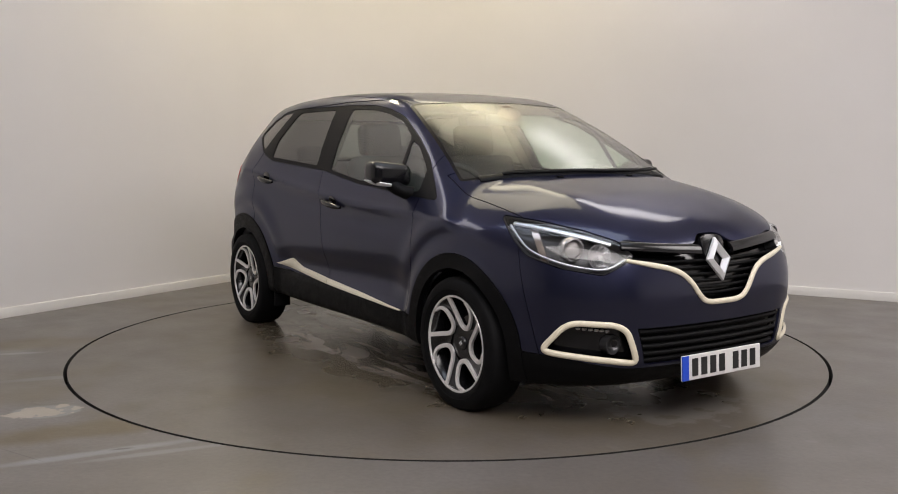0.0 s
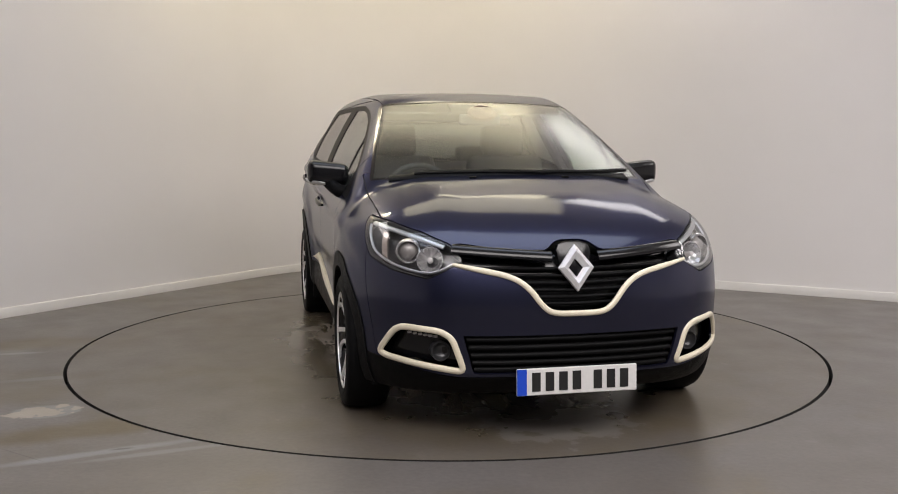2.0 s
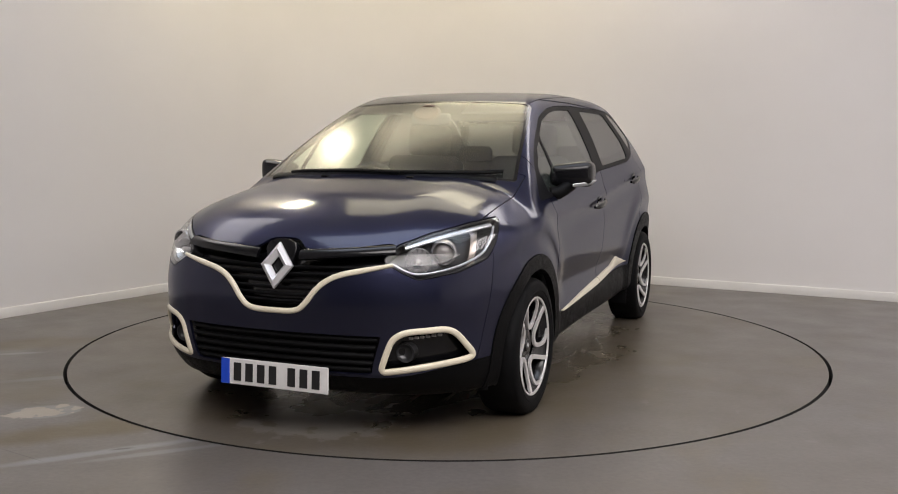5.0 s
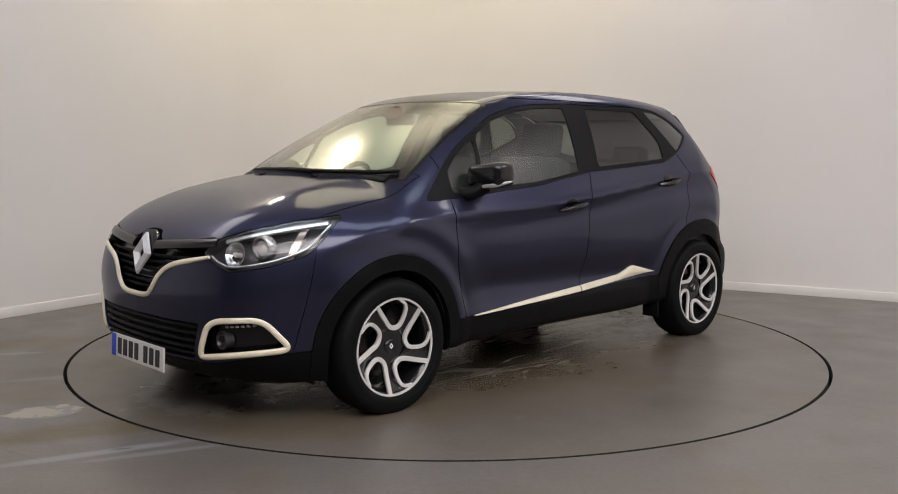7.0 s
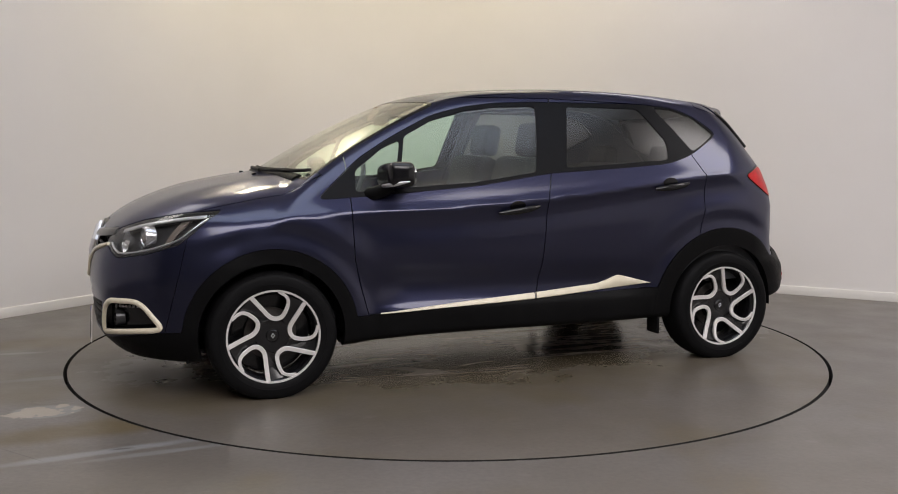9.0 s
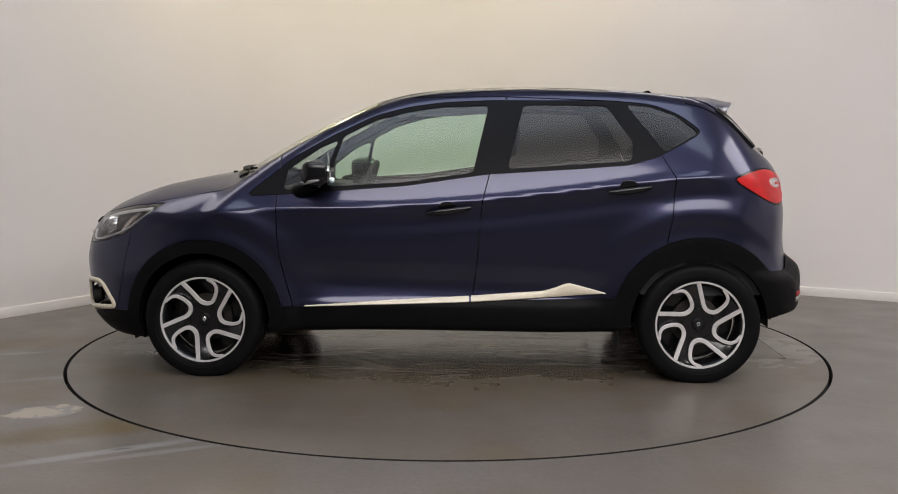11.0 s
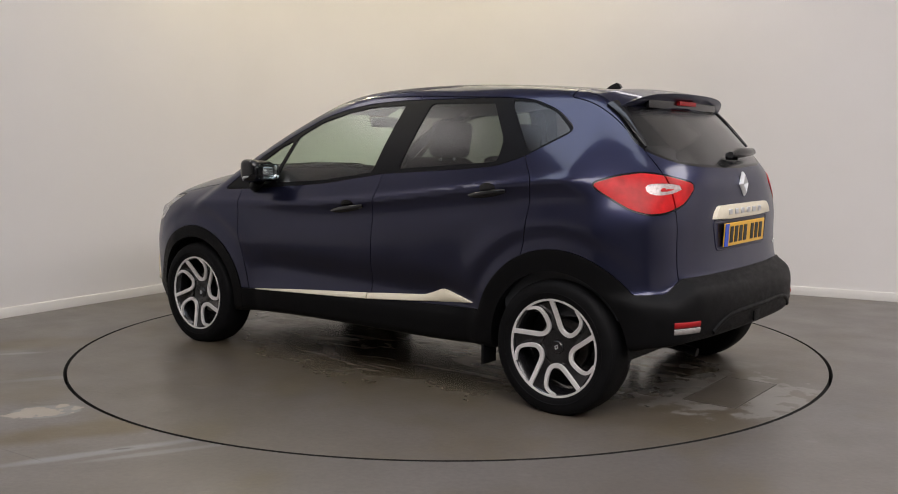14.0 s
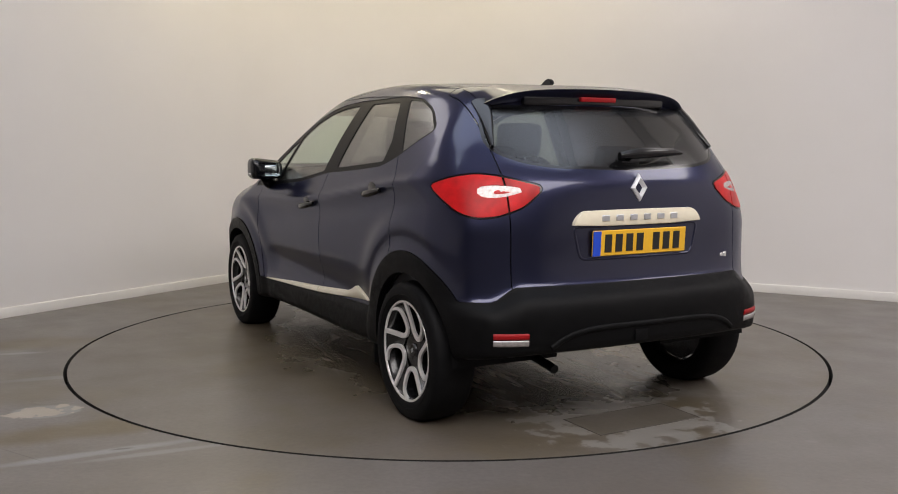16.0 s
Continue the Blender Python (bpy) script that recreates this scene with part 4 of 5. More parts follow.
# windscreen wipers and scuttle
for pth in ([(0.16, 1.215), (-0.05, 1.205), (-0.26, 1.200), (-0.50, 1.19)], [(0.64, 1.15), (0.40, 1.195), (0.22, 1.205), (0.12, 1.21)]):
    pts = []
    for y, xb in smooth_loop(pth, 2, False):
        x = xb + 0.022 - 0.09 * (y / 0.6) ** 2 + 0.01
        s = at_top(x, y)
        pts.append(s + Vector((0.004, 0, 0.012)))
    w = part("wiper", bm_tube(pts, 0.009, 8), CLADDING, car, "black wiper arm", loc=OFF)
    part("wiper_blade", bm_tube([a + Vector((-0.03, 0, 0.004)) for a in pts[1:-2]], 0.007, 8), RUBBER, w)
for y in (-0.235, 0.235):
    q = at_top(1.285, y)
    part("washer_jet", bm_box(q.x, q.y, q.z + 0.002, 0.022, 0.034, 0.012, 0.004), CLADDING, car, "small black washer jet", loc=OFF)
pts = [at_top(1.225 - 0.09 * (y / 0.6) ** 2, y) + Vector((0, 0, -0.002)) for y in [-0.62 + 1.24 * i / 20 for i in range(21)]]
part("scuttle", bm_sweep(pts, [Vector((0.4, 0, 0.9))] * 21, 0.06, 0.012), CLADDING, car, "black scuttle panel", loc=OFF)
part("exhaust", bm_tube([(-1.55, 0.40, 0.30), (-1.68, 0.41, 0.295), (-1.80, 0.41, 0.275)], 0.020, 14), CLADDING, car, loc=OFF)


# ---- wheels ----
HUB = 0.3065


def wheel(label, spin):
    w = new("wheel")
    tagged(w, label)
    w.parent = car
    R = 0.318
    bm = bm_lathe([(0.222, -0.09), (0.235, -0.098), (0.285, -0.103), (0.306, -0.090), (0.315, -0.07), (R, -0.03), (R, 0.03), (0.315, 0.07), (0.306, 0.090), (0.298, 0.097), (0.285, 0.1015), (0.262, 0.103), (0.240, 0.100), (0.232, 0.095), (0.224, 0.088)], 96)
    for v in bm.verts:
        if v.co.z < -HUB + 0.012:       # flattened and bulged by the load
            v.co.z = max(v.co.z, -HUB)
            v.co.y *= 1.02
    part("tyre", bm, RUBBER, w, "black tyre")
    for ro, yo in ((0.305, 0.0915), (0.258, 0.1032)):
        part("tyre_ring", bm_lathe([(ro - 0.002, yo - 0.001), (ro, yo + 0.0012), (ro + 0.002, yo - 0.001)], 72), RUBBER, w)
    rim = part("rim", bm_lathe([(0.220, -0.09), (0.205, -0.05), (0.200, 0.05), (0.212, 0.078), (0.221, 0.090), (0.228, 0.0935), (0.2295, 0.0935)], 80), RIM_BLACK, w)
    rim.matrix_basis = Matrix.Rotation(radians(spin), 4, "Y")
    part("rim_edge", bm_lathe([(0.2185, 0.088), (0.2195, 0.0945), (0.228, 0.0955), (0.230, 0.092)], 80), MACHINED, rim, "bright machined rim edge")
    part("brake_disc", bm_lathe([(0.0, -0.01), (0.128, -0.01), (0.128, -0.03), (0.0, -0.03)], 40), STEEL, w)
    part("brake_shield", bm_lathe([(0.0, -0.035), (0.196, -0.035), (0.196, -0.05), (0.0, -0.05)], 40), RIM_BLACK, w)
    # five black spokes between five U-shaped bright bars
    RR = 0.222
    def pol(r, deg):
        a = radians(deg)
        return (-RR * r * math.sin(a), RR * r * math.cos(a))
    u_line = smooth_loop([pol(0.99, -28), pol(0.64, -20.5), pol(0.41, -9), pol(0.375, 14), pol(0.48, 29), pol(0.77, 26.5), pol(0.92, 20), pol(0.99, 7)], 2, False)
    dish = lambda x, y: 0.052 + 0.034 * (math.hypot(x, y) / RR) ** 1.6
    for k in range(5):
        c, s = math.cos(radians(72 * k)), math.sin(radians(72 * k))
        line = [(x * c + y * s, -x * s + y * c) for x, y in u_line]
        pts = [Vector((x, dish(x, y) + 0.004, z)) for (x, z) in line for y in (z,)]
        kk = len(pts)
        tp = [1.25 - 0.55 * max(0, (i / kk - 0.45)) / 0.55 for i in range(kk)]
        part("bright_bar", bm_sweep(pts, [Vector((0, 1, 0))] * kk, 0.0172, 0.004, False, tp, True), MACHINED, rim, "bright machined bar")
        # the black spoke from this bar's thick leg to the neighbour's thin leg
        nxt = 72 * (k + 1)
        c2, s2 = math.cos(radians(nxt)), math.sin(radians(nxt))
        thin = [(x * c2 + y * s2, -x * s2 + y * c2) for x, y in u_line[kk // 2:]]
        thick = line[:kk // 2 + 1]
        bm = bmesh.new()
        n = 10
        A = [thick[round(i * (len(thick) - 1) / n)] for i in range(n + 1)]
        B = [thin[::-1][round(i * (len(thin) - 1) / n)] for i in range(n + 1)]
        fr = [[bm.verts.new((p[0] * (1 - q) + r[0] * q, dish(p[0], p[1]) - 0.004 * math.sin(math.pi * q) - d, p[1] * (1 - q) + r[1] * q)) for q in (0, 0.33, 0.67, 1)] for d in (0, 0.03) for p, r in zip(A, B)]
        F, G = fr[:n + 1], fr[n + 1:]
        for i in range(n):
            for j in range(3):
                bm.faces.new((F[i][j], F[i][j + 1], F[i + 1][j + 1], F[i + 1][j]))
            bm.faces.new((F[i][0], F[i + 1][0], G[i + 1][0], G[i][0]))
            bm.faces.new((F[i][3], G[i][3], G[i + 1][3], F[i + 1][3]))
        bmesh.ops.recalc_face_normals(bm, faces=bm.faces[:])
        part("spoke", bm, RIM_BLACK, rim)
    hub = part("hub", bm_lathe([(0.0, 0.060), (0.026, 0.060), (0.031, 0.056), (0.033, 0.050), (0.060, 0.053), (0.082, 0.052), (0.090, 0.035), (0.090, 0.0)], 48), RIM_BLACK, rim)
    for k in range(5):
        a = radians(72 * k + 36)
        bm = bm_lathe([(0.0, 0.052), (0.008, 0.052), (0.010, 0.046)], 6)
        bm.transform(Matrix.Translation((0.050 * math.sin(a), 0, 0.050 * math.cos(a))))
        part("wheel_bolt", bm, RIM_BLACK, hub)
    em = diamond(0.011, 0.014, 0.5, 0.003)
    em.transform(Matrix.Translation((0, 0.060, 0)) @ Matrix.Rotation(radians(-90), 4, "X"))
    part("hub_emblem", em, SATIN, hub, "plain silver diamond", smooth=False)
    return w


TRACK = 0.783
for x, y, spin in ((AXLE, TRACK, 0), (-AXLE, TRACK, -25), (AXLE, -TRACK, -12), (-AXLE, -TRACK, -40)):
    ob = wheel("black and machined alloy wheel with five U-shaped bars", spin)
    ob.matrix_basis = Matrix.Translation(OFF + Vector((x, y, HUB))) @ (Matrix.Rotation(math.pi, 4, "Z") if y < 0 else Matrix())

# ---- the car's inside ----
def rounded(name, cx, cy, cz, sx, sy, sz, b, mat, parent, tilt=0.0, label="", loc=None):
    bm = bm_box(0, 0, 0, sx, sy, sz, b, 3)
    bm.transform(Matrix.Translation((cx, cy, cz)) @ Matrix.Rotation(radians(tilt), 4, "Y"))
    return part(name, bm, mat, parent, label, loc=loc)


for y in (0.36, -0.36):
    seat = new("front_seat")
    tagged(seat, "dark cloth front seat")
    seat.parent, seat.location = car, OFF + Vector((0.0, y, 0.0))
    rounded("seat_cushion", 0.18, 0, 0.56, 0.52, 0.50, 0.16, 0.06, CLOTH, seat, -6)
    rounded("seat_back", -0.17, 0, 0.86, 0.16, 0.50, 0.62, 0.065, CLOTH, seat, -17)
    rounded("headrest", -0.315, 0, 1.262, 0.11, 0.28, 0.20, 0.05, CLOTH, seat, -10)
    for dy in (-0.06, 0.06):
        part("headrest_post", bm_tube([(-0.27, dy, 1.10), (-0.31, dy, 1.22)], 0.007, 8), SATIN, seat)
bench = new("rear_seat")
tagged(bench, "dark cloth rear bench")
bench.parent, bench.location = car, OFF
rounded("seat_cushion", -0.78, 0, 0.58, 0.50, 1.20, 0.16, 0.06, CLOTH, bench, -5)
rounded("seat_back", -1.12, 0, 0.86, 0.15, 1.20, 0.52, 0.06, CLOTH, bench, -18)
for y in (-0.38, 0.38):
    rounded("headrest", -1.21, y, 1.16, 0.10, 0.25, 0.13, 0.04, CLOTH, bench, -12)
dash = rounded("dashboard", 0.93, 0, 0.83, 0.42, 1.34, 0.26, 0.10, TRIM_GREY, car, 8, "dark grey dashboard", OFF)
rounded("instrument_hood", 0.80, -0.36, 0.965, 0.20, 0.36, 0.07, 0.03, TRIM_GREY, dash)
rounded("centre_console", 0.45, 0, 0.55, 0.8, 0.20, 0.22, 0.04, TRIM_GREY, dash)
ring = [(0.0, 0.185 * math.cos(2 * math.pi * i / 36), 0.185 * math.sin(2 * math.pi * i / 36)) for i in range(36)]
sw = part("steering_wheel", bm_tube(ring, 0.016, 10, True), TRIM_GREY, car, "dark steering wheel")
sw.matrix_basis = Matrix.Translation(OFF + Vector((0.60, -0.36, 0.95))) @ Matrix.Rotation(radians(-24), 4, "Y")
part("wheel_boss", bm_box(0.01, 0, 0, 0.06, 0.16, 0.12, 0.03, 3), TRIM_GREY, sw)
for a in (0, 180, 270):
    bm = bm_box(0, 0.12, 0, 0.02, 0.12, 0.03, 0.006)
    bm.transform(Matrix.Rotation(radians(a), 4, "X"))
    part("wheel_spoke", bm, TRIM_GREY, sw)
rm = rounded("inside_mirror", 0.50, 0.0, 1.375, 0.03, 0.24, 0.065, 0.014, CLEAR_DIM, car, 0, "inside mirror", OFF)
p = at_top(0.57, 0.0)
bm = bm_lathe([(0.0, 0.0), (0.07, 0.004), (0.085, 0.012), (0.07, 0.02)], 28, "X")
bm.transform(Matrix.Translation(p + Vector((-0.03, 0, -0.03))) @ Matrix.Rotation(radians(-30), 4, "Y") @ Matrix.Diagonal((1, 1, 0.6, 1)))
part("mirror_mount", bm, SENSOR, rm, "brown oval sensor cover")
for y in (0.33, -0.33):
    part("sun_visor", bm_box(0.30, y, 1.440, 0.15, 0.40, 0.014, 0.006, 2, Matrix.Rotation(radians(22), 4, "Y")), LINER, car, "pale folded sun visor", loc=OFF)
lining, _ = take(whole, lambda v: np.maximum(1.44 - v[:, 2], np.maximum(v[:, 1] - 0.60, v[:, 0] - 0.30)))
panel("headlining", both(lining), LINER, car, "pale headlining", 0.0, -0.03, OFF)
part("cabin_floor", bm_box(-0.25, 0, 0.36, 2.7, 1.36, 0.04, 0.01), TRIM_GREY, car, loc=OFF)
part("bulkhead", bm_box(1.10, 0, 0.66, 0.04, 1.36, 0.62, 0.01), TRIM_GREY, car, loc=OFF)
part("engine_bay", bm_box(1.45, 0, 0.52, 0.80, 1.00, 0.50, 0.05), CLADDING, car, loc=OFF)
part("boot_lining", bm_box(-1.40, 0, 0.62, 0.70, 1.0, 0.52, 0.05), TRIM_GREY, car, loc=OFF)
for sg in (1, -1):
    door_card, _ = take(whole, lambda v: np.maximum(np.maximum(v[:, 2] - (1.0 - 0.10 * v[:, 0]), 0.45 - v[:, 2]), np.maximum(np.abs(v[:, 0] + 0.1) - 0.88, 0.6 - v[:, 1])))
    panel("door_card", door_card if sg > 0 else flip(door_card), TRIM_GREY, car, "dark door card", 0.0, -0.06, OFF)
    for x in (-0.26,):
        part("pillar_lining", bm_tube([at_side(x + 0.03, 1.05, sg) * 1 - Vector((0, sg * 0.045, 0)), at_side(x - 0.03, 1.42, sg) - Vector((0, sg * 0.045, 0))], 0.032, 8), TRIM_GREY, car, loc=OFF)
boot_trim, _ = take(whole, lambda v: np.maximum(np.maximum(v[:, 2] - 1.125, 0.45 - v[:, 2]), v[:, 0] + 1.0))
panel("boot_side_trim", both(boot_trim), TRIM_GREY, car, "dark boot side trim", 0.0, -0.05, OFF)

# ---- the room ----
def floor_material(name, base, seed, centre_dirt, spots=(), streaks=None):
    m = material(name, base, 0.42)
    nt = m.node_tree
    b = nt.nodes["Principled BSDF"]
    co = nt.nodes.new("ShaderNodeTexCoord")

    def noise_at(scale, detail, offset, stretch=(1, 1, 1)):
        mp = nt.nodes.new("ShaderNodeMapping")
        mp.inputs["Location"].default_value = (offset, offset * 0.7, 0)
        mp.inputs["Scale"].default_value = stretch
        nt.links.new(co.outputs["Object"], mp.inputs["Vector"])
        n = nt.nodes.new("ShaderNodeTexNoise")
        n.inputs["Scale"].default_value, n.inputs["Detail"].default_value = scale, detail
        nt.links.new(mp.outputs[0], n.inputs["Vector"])
        return n.outputs["Fac"]

    def ramp(fac, lo, hi, top=1.0):
        r = nt.nodes.new("ShaderNodeMapRange")
        r.inputs["From Min"].default_value, r.inputs["From Max"].default_value, r.inputs["To Max"].default_value = lo, hi, top
        nt.links.new(fac, r.inputs["Value"])
        return r.outputs["Result"]

    def blend(a, fac, colour):
        mx = nt.nodes.new("ShaderNodeMix")
        mx.data_type = "RGBA"
        nt.links.new(fac, mx.inputs[0])
        if isinstance(a, tuple):
            mx.inputs[6].default_value = (*a, 1)
        else:
            nt.links.new(a, mx.inputs[6])
        mx.inputs[7].default_value = (*colour, 1)
        return mx.outputs[2]
    col = blend(base, ramp(noise_at(0.8, 4, seed), 0.40, 0.65, 0.6), (base[0] * 0.78, base[1] * 0.74, base[2] * 0.66))
    col = blend(col, ramp(noise_at(1.6, 6, seed + 5), 0.53, 0.66, 0.75), centre_dirt)
    col = blend(col, ramp(noise_at(5.0, 8, seed + 9, (1, 2.2, 1)), 0.66, 0.70, 0.35), (base[0] * 1.5, base[1] * 1.5, base[2] * 1.55))
    col = blend(col, ramp(noise_at(42.0, 6, seed + 2), 0.40, 0.66, 0.38), (base[0] * 0.6, base[1] * 0.6, base[2] * 0.6))
    damp_and_shade = None
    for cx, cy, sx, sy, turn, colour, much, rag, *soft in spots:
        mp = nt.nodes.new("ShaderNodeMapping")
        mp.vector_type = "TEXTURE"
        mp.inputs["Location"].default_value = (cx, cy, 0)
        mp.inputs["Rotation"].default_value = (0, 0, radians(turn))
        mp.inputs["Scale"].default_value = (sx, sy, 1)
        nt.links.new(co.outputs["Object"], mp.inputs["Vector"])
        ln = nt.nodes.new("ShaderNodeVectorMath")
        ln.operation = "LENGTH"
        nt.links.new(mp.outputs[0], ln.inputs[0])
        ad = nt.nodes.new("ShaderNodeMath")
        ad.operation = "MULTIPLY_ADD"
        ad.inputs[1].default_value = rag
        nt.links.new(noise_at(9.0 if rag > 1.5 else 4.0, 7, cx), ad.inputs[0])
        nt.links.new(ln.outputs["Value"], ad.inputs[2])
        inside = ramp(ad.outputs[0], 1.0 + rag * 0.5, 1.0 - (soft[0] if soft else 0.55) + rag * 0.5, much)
        # the patch under the car: damp, with the shade there mixed into its colour
        damp_and_shade = inside if soft and soft[0] == 0.34 else damp_and_shade
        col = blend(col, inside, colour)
    if streaks:
        cx, cy, sx, sy, turn = streaks
        mp = nt.nodes.new("ShaderNodeMapping")
        mp.vector_type = "TEXTURE"
        mp.inputs["Location"].default_value, mp.inputs["Scale"].default_value = (cx, cy, 0), (sx, sy, 1)
        nt.links.new(co.outputs["Object"], mp.inputs["Vector"])
        ln = nt.nodes.new("ShaderNodeVectorMath")
        ln.operation = "LENGTH"
        nt.links.new(mp.outputs[0], ln.inputs[0])
        area = ramp(ln.outputs["Value"], 1.0, 0.6)
        m2 = nt.nodes.new("ShaderNodeMapping")
        m2.inputs["Rotation"].default_value, m2.inputs["Scale"].default_value = (0, 0, radians(turn)), (1.0, 4.5, 1.0)
        nt.links.new(co.outputs["Object"], m2.inputs["Vector"])
        # dried runs of water: dark bands, then pale flakes of lime and bare concrete
        for scale, lo, hi, colour, much in ((0.8, 0.46, 0.60, (base[0] * 0.40, base[1] * 0.38, base[2] * 0.33), 0.6), (1.05, 0.535, 0.575, (base[0] * 2.1, base[1] * 2.1, base[2] * 2.15), 0.8), (2.1, 0.585, 0.61, (base[0] * 2.9, base[1] * 2.9, base[2] * 2.9), 0.8)):
            nz = nt.nodes.new("ShaderNodeTexNoise")
            nz.inputs["Scale"].default_value, nz.inputs["Detail"].default_value, nz.inputs["Distortion"].default_value = scale, 6, 1.1
            nt.links.new(m2.outputs[0], nz.inputs["Vector"])
            mul = nt.nodes.new("ShaderNodeMath")
            mul.operation = "MULTIPLY"
            nt.links.new(ramp(nz.outputs["Fac"], lo, hi, much), mul.inputs[0])
            nt.links.new(area, mul.inputs[1])
            col = blend(col, mul.outputs[0], colour)
    nt.links.new(col, b.inputs["Base Color"])
    rr = nt.nodes.new("ShaderNodeMapRange")
    rr.inputs["To Min"].default_value, rr.inputs["To Max"].default_value = 0.22, 0.46
    nt.links.new(noise_at(3.0, 6, seed + 3), rr.inputs["Value"])
    if damp_and_shade is None:
        nt.links.new(rr.outputs["Result"], b.inputs["Roughness"])
    else:                               # the damp patch, darkened for the car's shade, is smoother than the dry paint
        mw = nt.nodes.new("ShaderNodeMix")
        nt.links.new(damp_and_shade, mw.inputs[0])
        nt.links.new(rr.outputs["Result"], mw.inputs[2])
        mw.inputs[3].default_value = 0.12
        nt.links.new(mw.outputs[0], b.inputs["Roughness"])
    bp = nt.nodes.new("ShaderNodeBump")
    bp.inputs["Strength"].default_value, bp.inputs["Distance"].default_value = 0.25, 0.002
    nt.links.new(noise_at(35.0, 6, seed), bp.inputs["Height"])
    nt.links.new(bp.outputs["Normal"], b.inputs["Normal"])
    return m


FLOOR = floor_material("grey_painted_floor", (0.118, 0.107, 0.101), 3.0, (0.098, 0.080, 0.055), [
    (-1.55, -1.83, 0.85, 0.16, 25, (0.086, 0.064, 0.030), 0.9, 0.9), (-2.65, -0.1, 0.7, 0.22, 20, (0.090, 0.069, 0.036), 0.85, 0.9),
    (-2.1, -1.25, 0.5, 0.25, 20, (0.104, 0.085, 0.056), 0.6, 1.0),
    (-1.38, -2.13, 0.60, 0.045, 27, (0.192, 0.196, 0.204), 0.75, 0.8), (-1.15, -2.13, 0.40, 0.03, 24, (0.185, 0.189, 0.192), 0.6, 0.8),
    (-2.10, -0.93, 0.30, 0.05, 22, (0.178, 0.181, 0.189), 0.55, 0.9), (-2.55, -0.35, 0.20, 0.035, 15, (0.207, 0.211, 0.215), 0.7, 1.2),
    (-1.86, -1.56, 0.15, 0.11, 20, (0.17, 0.172, 0.168), 0.9, 1.2, 0.15), (-1.86, -1.56, 0.13, 0.09, 20, (0.30, 0.26, 0.21), 0.8, 3.6, 0.12), (-1.70, -2.165, 0.17, 0.004, -33, (0.04, 0.035, 0.03), 0.8, 0.3), (-1.32, -2.09, 0.06, 0.015, 20, (0.044, 0.041, 0.037), 0.8, 0.8)])
# the second stain is damp plus the shade under the car, put into its colour
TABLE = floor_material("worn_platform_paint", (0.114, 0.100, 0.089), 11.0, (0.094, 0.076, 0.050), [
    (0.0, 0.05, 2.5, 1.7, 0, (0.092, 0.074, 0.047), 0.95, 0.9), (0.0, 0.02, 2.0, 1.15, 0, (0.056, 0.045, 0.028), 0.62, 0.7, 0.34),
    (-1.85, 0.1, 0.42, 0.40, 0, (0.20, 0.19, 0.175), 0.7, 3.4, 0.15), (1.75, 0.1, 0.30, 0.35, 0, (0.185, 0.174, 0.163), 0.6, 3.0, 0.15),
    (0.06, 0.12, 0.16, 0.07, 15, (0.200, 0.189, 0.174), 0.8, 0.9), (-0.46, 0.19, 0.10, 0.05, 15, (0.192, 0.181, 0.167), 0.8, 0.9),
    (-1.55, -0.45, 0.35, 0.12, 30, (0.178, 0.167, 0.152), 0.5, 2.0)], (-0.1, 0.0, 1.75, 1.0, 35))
WALL = material("white_wall_paint", (0.74, 0.715, 0.705), 0.75, 0, 0, 1.2, 0.02, 0.12, 120.0)
SKIRT = material("white_skirting", (0.66, 0.64, 0.62), 0.6, 0, 0, 4.0, 0.03)
PIT = material("dark_pit", (0.01, 0.01, 0.01), 0.9)
DIM_WALL = material("dark_grey_wall_paint", (0.10, 0.10, 0.105), 0.8, 0, 0, 1.2, 0.06, 0.12, 120.0)
CEILING = material("white_ceiling", (0.75, 0.74, 0.72), 0.85, 0, 0, 3.0, 0.02)

# plan of the walls: two walls that meet in a wide curve, then plain walls that close the room behind the camera
LEFT_DIR, RIGHT_DIR, CORNER, COVE = Vector((0.545, 0.838)).normalized(), Vector((0.88, -0.474)).normalized(), Vector((-1.05, 4.06)), 1.35
def wall_plan():
    a = CORNER - LEFT_DIR * COVE
    b = CORNER + RIGHT_DIR * COVE
    curve = [a * (1 - k) ** 2 + CORNER * 2 * k * (1 - k) + b * k ** 2 for k in [i / 24 for i in range(25)]]
    p0 = CORNER - LEFT_DIR * 9.0
    p1 = CORNER + RIGHT_DIR * 9.6
    return p0, curve, p1


p0, curve, p1 = wall_plan()


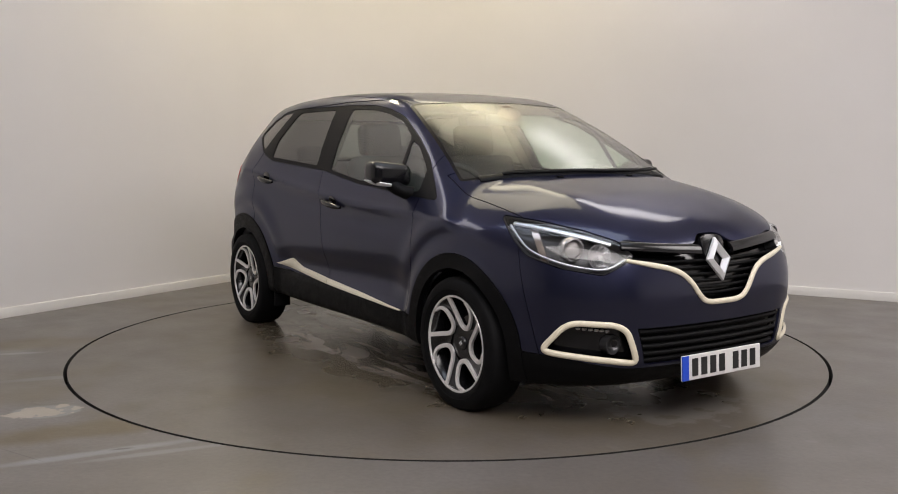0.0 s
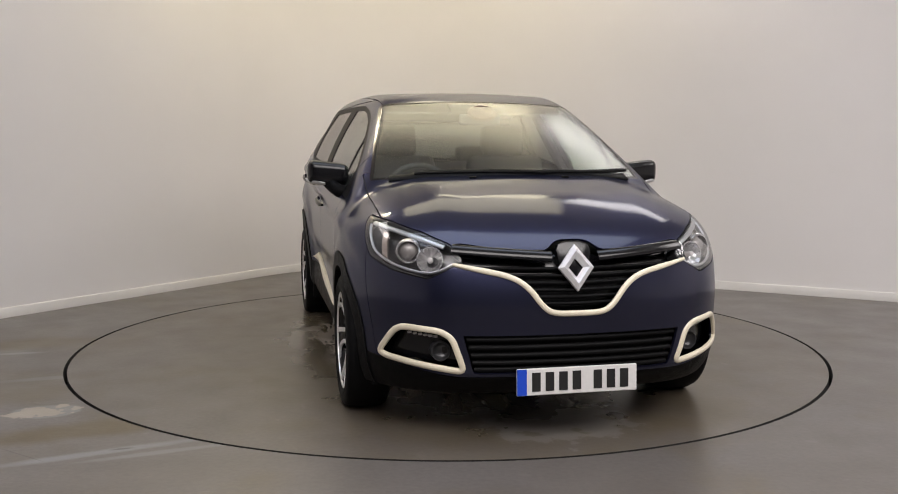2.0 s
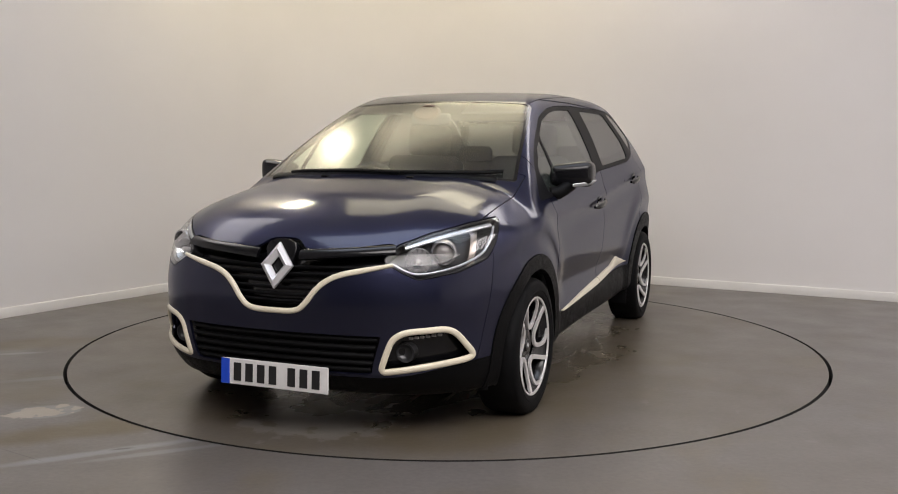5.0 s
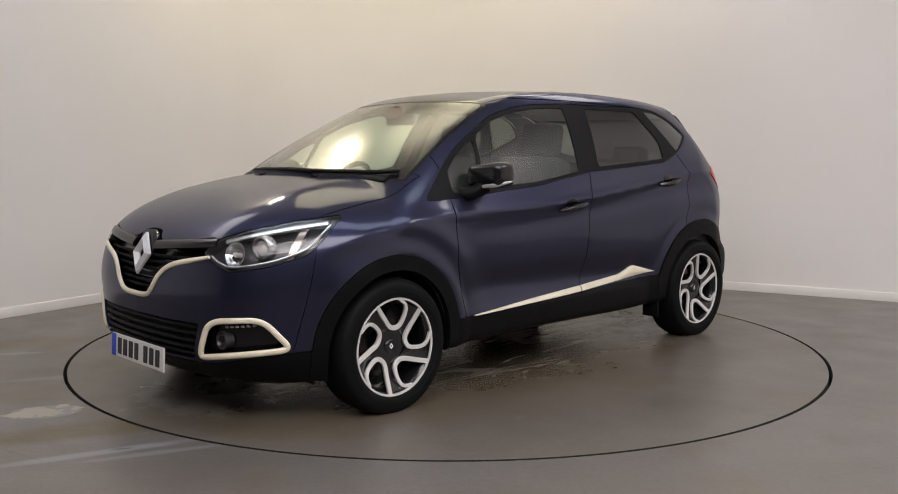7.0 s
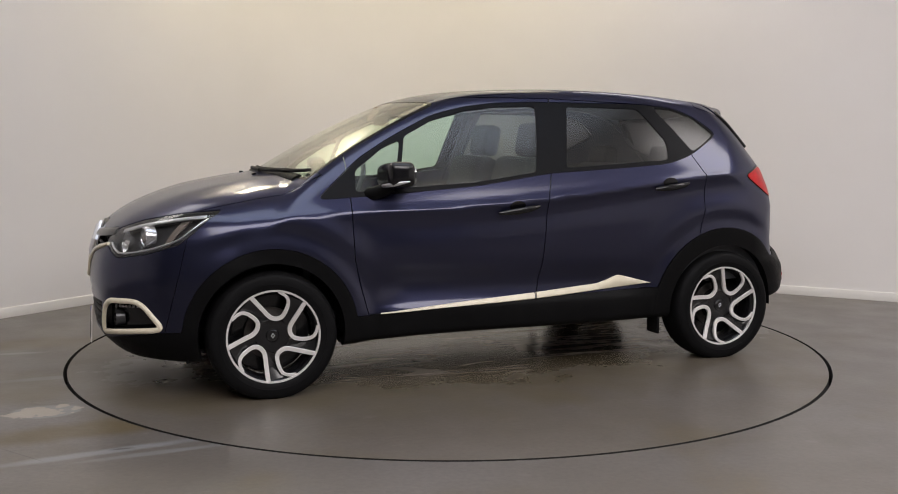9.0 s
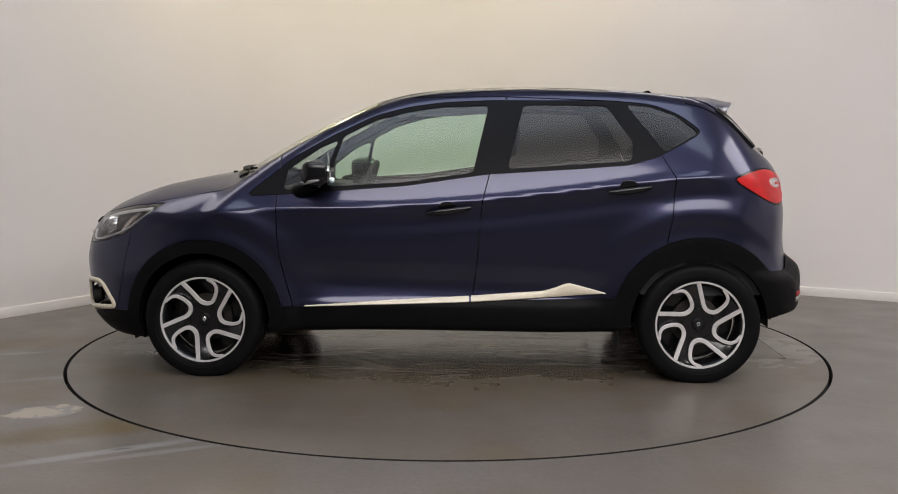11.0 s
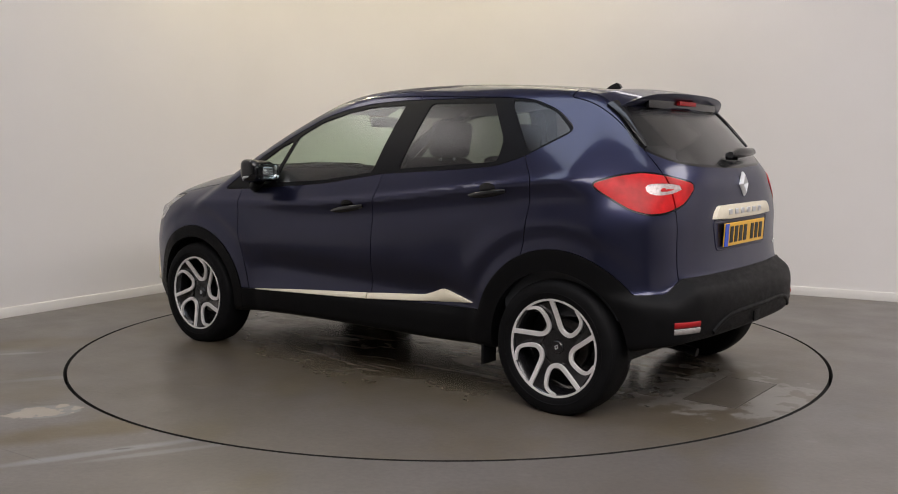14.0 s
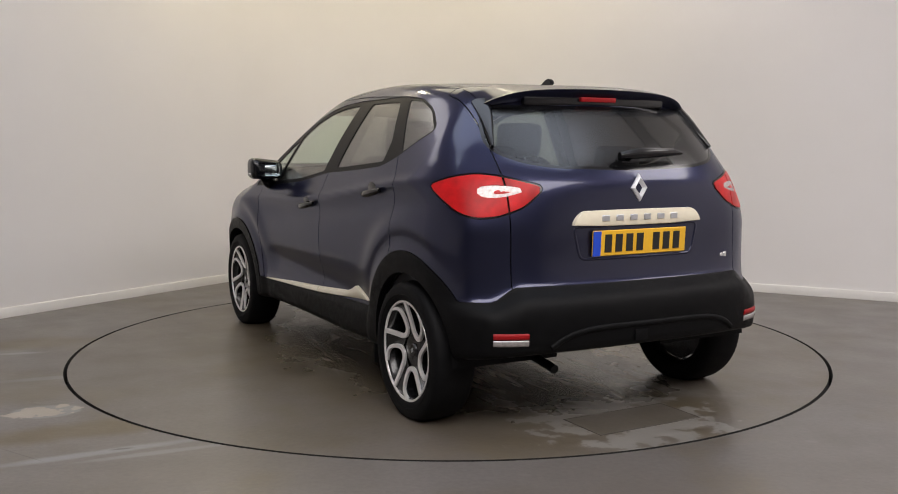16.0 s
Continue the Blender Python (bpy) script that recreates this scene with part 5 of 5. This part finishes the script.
def wall(name, pts, label, z0=0.0, z1=CEIL, thick=0.12, mat=WALL):
    bm = bmesh.new()
    rings = []
    n = len(pts)
    for i, p in enumerate(pts):
        a, b = pts[max(0, i - 1)], pts[min(n - 1, i + 1)]
        d = (b - a).normalized()
        out = Vector((-d.y, d.x)) * thick
        rings.append([bm.verts.new((q.x, q.y, z)) for q, z in ((p, z0), (p, z1), (p + out, z1), (p + out, z0))])
    for A, B in zip(rings, rings[1:]):
        for j in range(4):
            bm.faces.new((A[j], A[(j + 1) % 4], B[(j + 1) % 4], B[j]))
    bm.faces.new(rings[0])
    bm.faces.new(rings[-1][::-1])
    bmesh.ops.recalc_face_normals(bm, faces=bm.faces[:])
    return tagged(part(name, bm, mat, None, label), kind="structure", category="wall")


wall("wall_left", [p0, *curve, p1], "plain white wall that curves round the corner")
back = [Vector((p1.x, p1.y)), Vector((p1.x, -9.2)), Vector((p0.x - 1.0, -9.2)), Vector((p0.x, p0.y))]
for nm, a, b in (("wall_right", back[0], back[1]), ("wall_back", back[1], back[2]), ("wall_side", back[2], back[3])):
    wall(nm, [a, b], "plain dark grey wall" if nm == "wall_back" else "plain white wall", mat=DIM_WALL if nm == "wall_back" else WALL)
def skirting(pts, name="baseboard"):
    inn = []
    n = len(pts)
    for i, p in enumerate(pts):
        d = (pts[min(n - 1, i + 1)] - pts[max(0, i - 1)]).normalized()
        inn.append(p - Vector((-d.y, d.x)) * 0.014)
    bm = bmesh.new()
    rings = [[bm.verts.new((q.x, q.y, z)) for q, z in ((b, 0.0), (b, 0.062), (b * 0.7 + a * 0.3, 0.071), (a, 0.071), (a, 0.0))] for a, b in zip(pts, inn)]
    for A, B in zip(rings, rings[1:]):
        for j in range(4):
            bm.faces.new((A[j], A[j + 1], B[j + 1], B[j]))
    bmesh.ops.recalc_face_normals(bm, faces=bm.faces[:])
    return tagged(part(name, bm, SKIRT, None, "white painted skirting board along the wall"), kind="structure", category="baseboard")


skirting([p0, *curve, p1])

# floor with a round opening for the platform
bm = bmesh.new()
N = 128
inner = [bm.verts.new((R_TABLE * 1.0035 * math.cos(2 * math.pi * i / N), R_TABLE * 1.0035 * math.sin(2 * math.pi * i / N), 0)) for i in range(N)]
outer = [bm.verts.new((14 * math.cos(2 * math.pi * i / N), 14 * math.sin(2 * math.pi * i / N), 0)) for i in range(N)]
for i in range(N):
    j = (i + 1) % N
    bm.faces.new((inner[i], outer[i], outer[j], inner[j]))
tagged(part("floor", bm, FLOOR, None, "grey painted concrete floor with brown stains"), kind="structure", category="floor")
bm = bm_lathe([(0.0, -0.121), (R_TABLE * 1.004, -0.121), (R_TABLE * 1.004, -0.002), (2.5, -0.002), (2.5, -0.13), (0.0, -0.13)], 128, "Z")
tagged(part("pit", bm, PIT, None, "dark pit under the platform edge"), kind="structure", category="pit")

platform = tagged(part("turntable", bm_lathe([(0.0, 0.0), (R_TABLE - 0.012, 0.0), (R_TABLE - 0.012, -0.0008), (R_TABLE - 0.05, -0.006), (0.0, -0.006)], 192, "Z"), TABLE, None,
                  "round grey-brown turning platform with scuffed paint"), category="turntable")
# a square cover let into the platform, and its steel edge
COVER = floor_material("worn_cover_paint", (0.092, 0.080, 0.066), 17.0, (0.080, 0.066, 0.046))
JOINT = material("dirty_joint", (0.055, 0.048, 0.042), 0.8, 0, 0, 20.0, 0.3)
hatch = part("hatch_cover", bm_box(0, 0, -0.0008, 0.26, 0.56, 0.004, 0.001, 1), COVER, platform, "square access cover")
hatch.matrix_basis = pose(-1.85, 0.06, 0)
for x, y, l, w in ((0.132, 0, 0.005, 0.57), (-0.132, 0, 0.005, 0.57), (0, 0.282, 0.269, 0.005), (0, -0.282, 0.269, 0.005)):
    part("hatch_joint", bm_box(x, y, 0.0004, l, w, 0.0012), JOINT, hatch, smooth=False)
part("platform_skirt", bm_lathe([(R_TABLE - 0.0115, -0.0008), (R_TABLE - 0.0115, -0.1), (0.0, -0.1)], 192, "Z"), PIT, platform, "dark platform skirt")
bm = bm_box(-8.0 + 9.5, -2.0, CEIL + 0.05, 26, 22, 0.1)
tagged(part("ceiling", bm, CEILING, None, "plain white ceiling"), kind="structure", category="ceiling")

DIFFUSERS = {c: material("lamp_diffuser", (0.8, 0.8, 0.8), 0.5, emit=c, emit_strength=2.0) for c in (COOL, WARM, ROSE)}
# unseen fixtures; most are made up to carry the fill light
for x, y, l, w, rz, power, colour in LAMPS:
    fx = new("unseen_ceiling_light")
    tagged(fx, "flat ceiling light panel with a white diffuser, unseen, placed to fill the room with light", "ceiling light", "ceiling lights")
    fx.matrix_basis = pose(x, y, CEIL, 0, 0, rz)
    part("housing", bm_box(0, 0, -0.03, l + 0.06, w + 0.06, 0.06, 0.01), SKIRT, fx)
    part("diffuser", bm_box(0, 0, -0.064, l, w, 0.012, 0.004), DIFFUSERS[colour], fx)
    lamp(x, y, CEIL - 0.075, l, w, power, colour, rz)


# ---- what moves ----
def motions():
    rows = [(t, pose(0, 0, 0, 0, 0, a)) for t, a in HEAD]
    walk(car, rows)
    walk(platform, [(t, pose(0, 0, 0, 0, 0, a)) for t, a in HEAD])


motions()
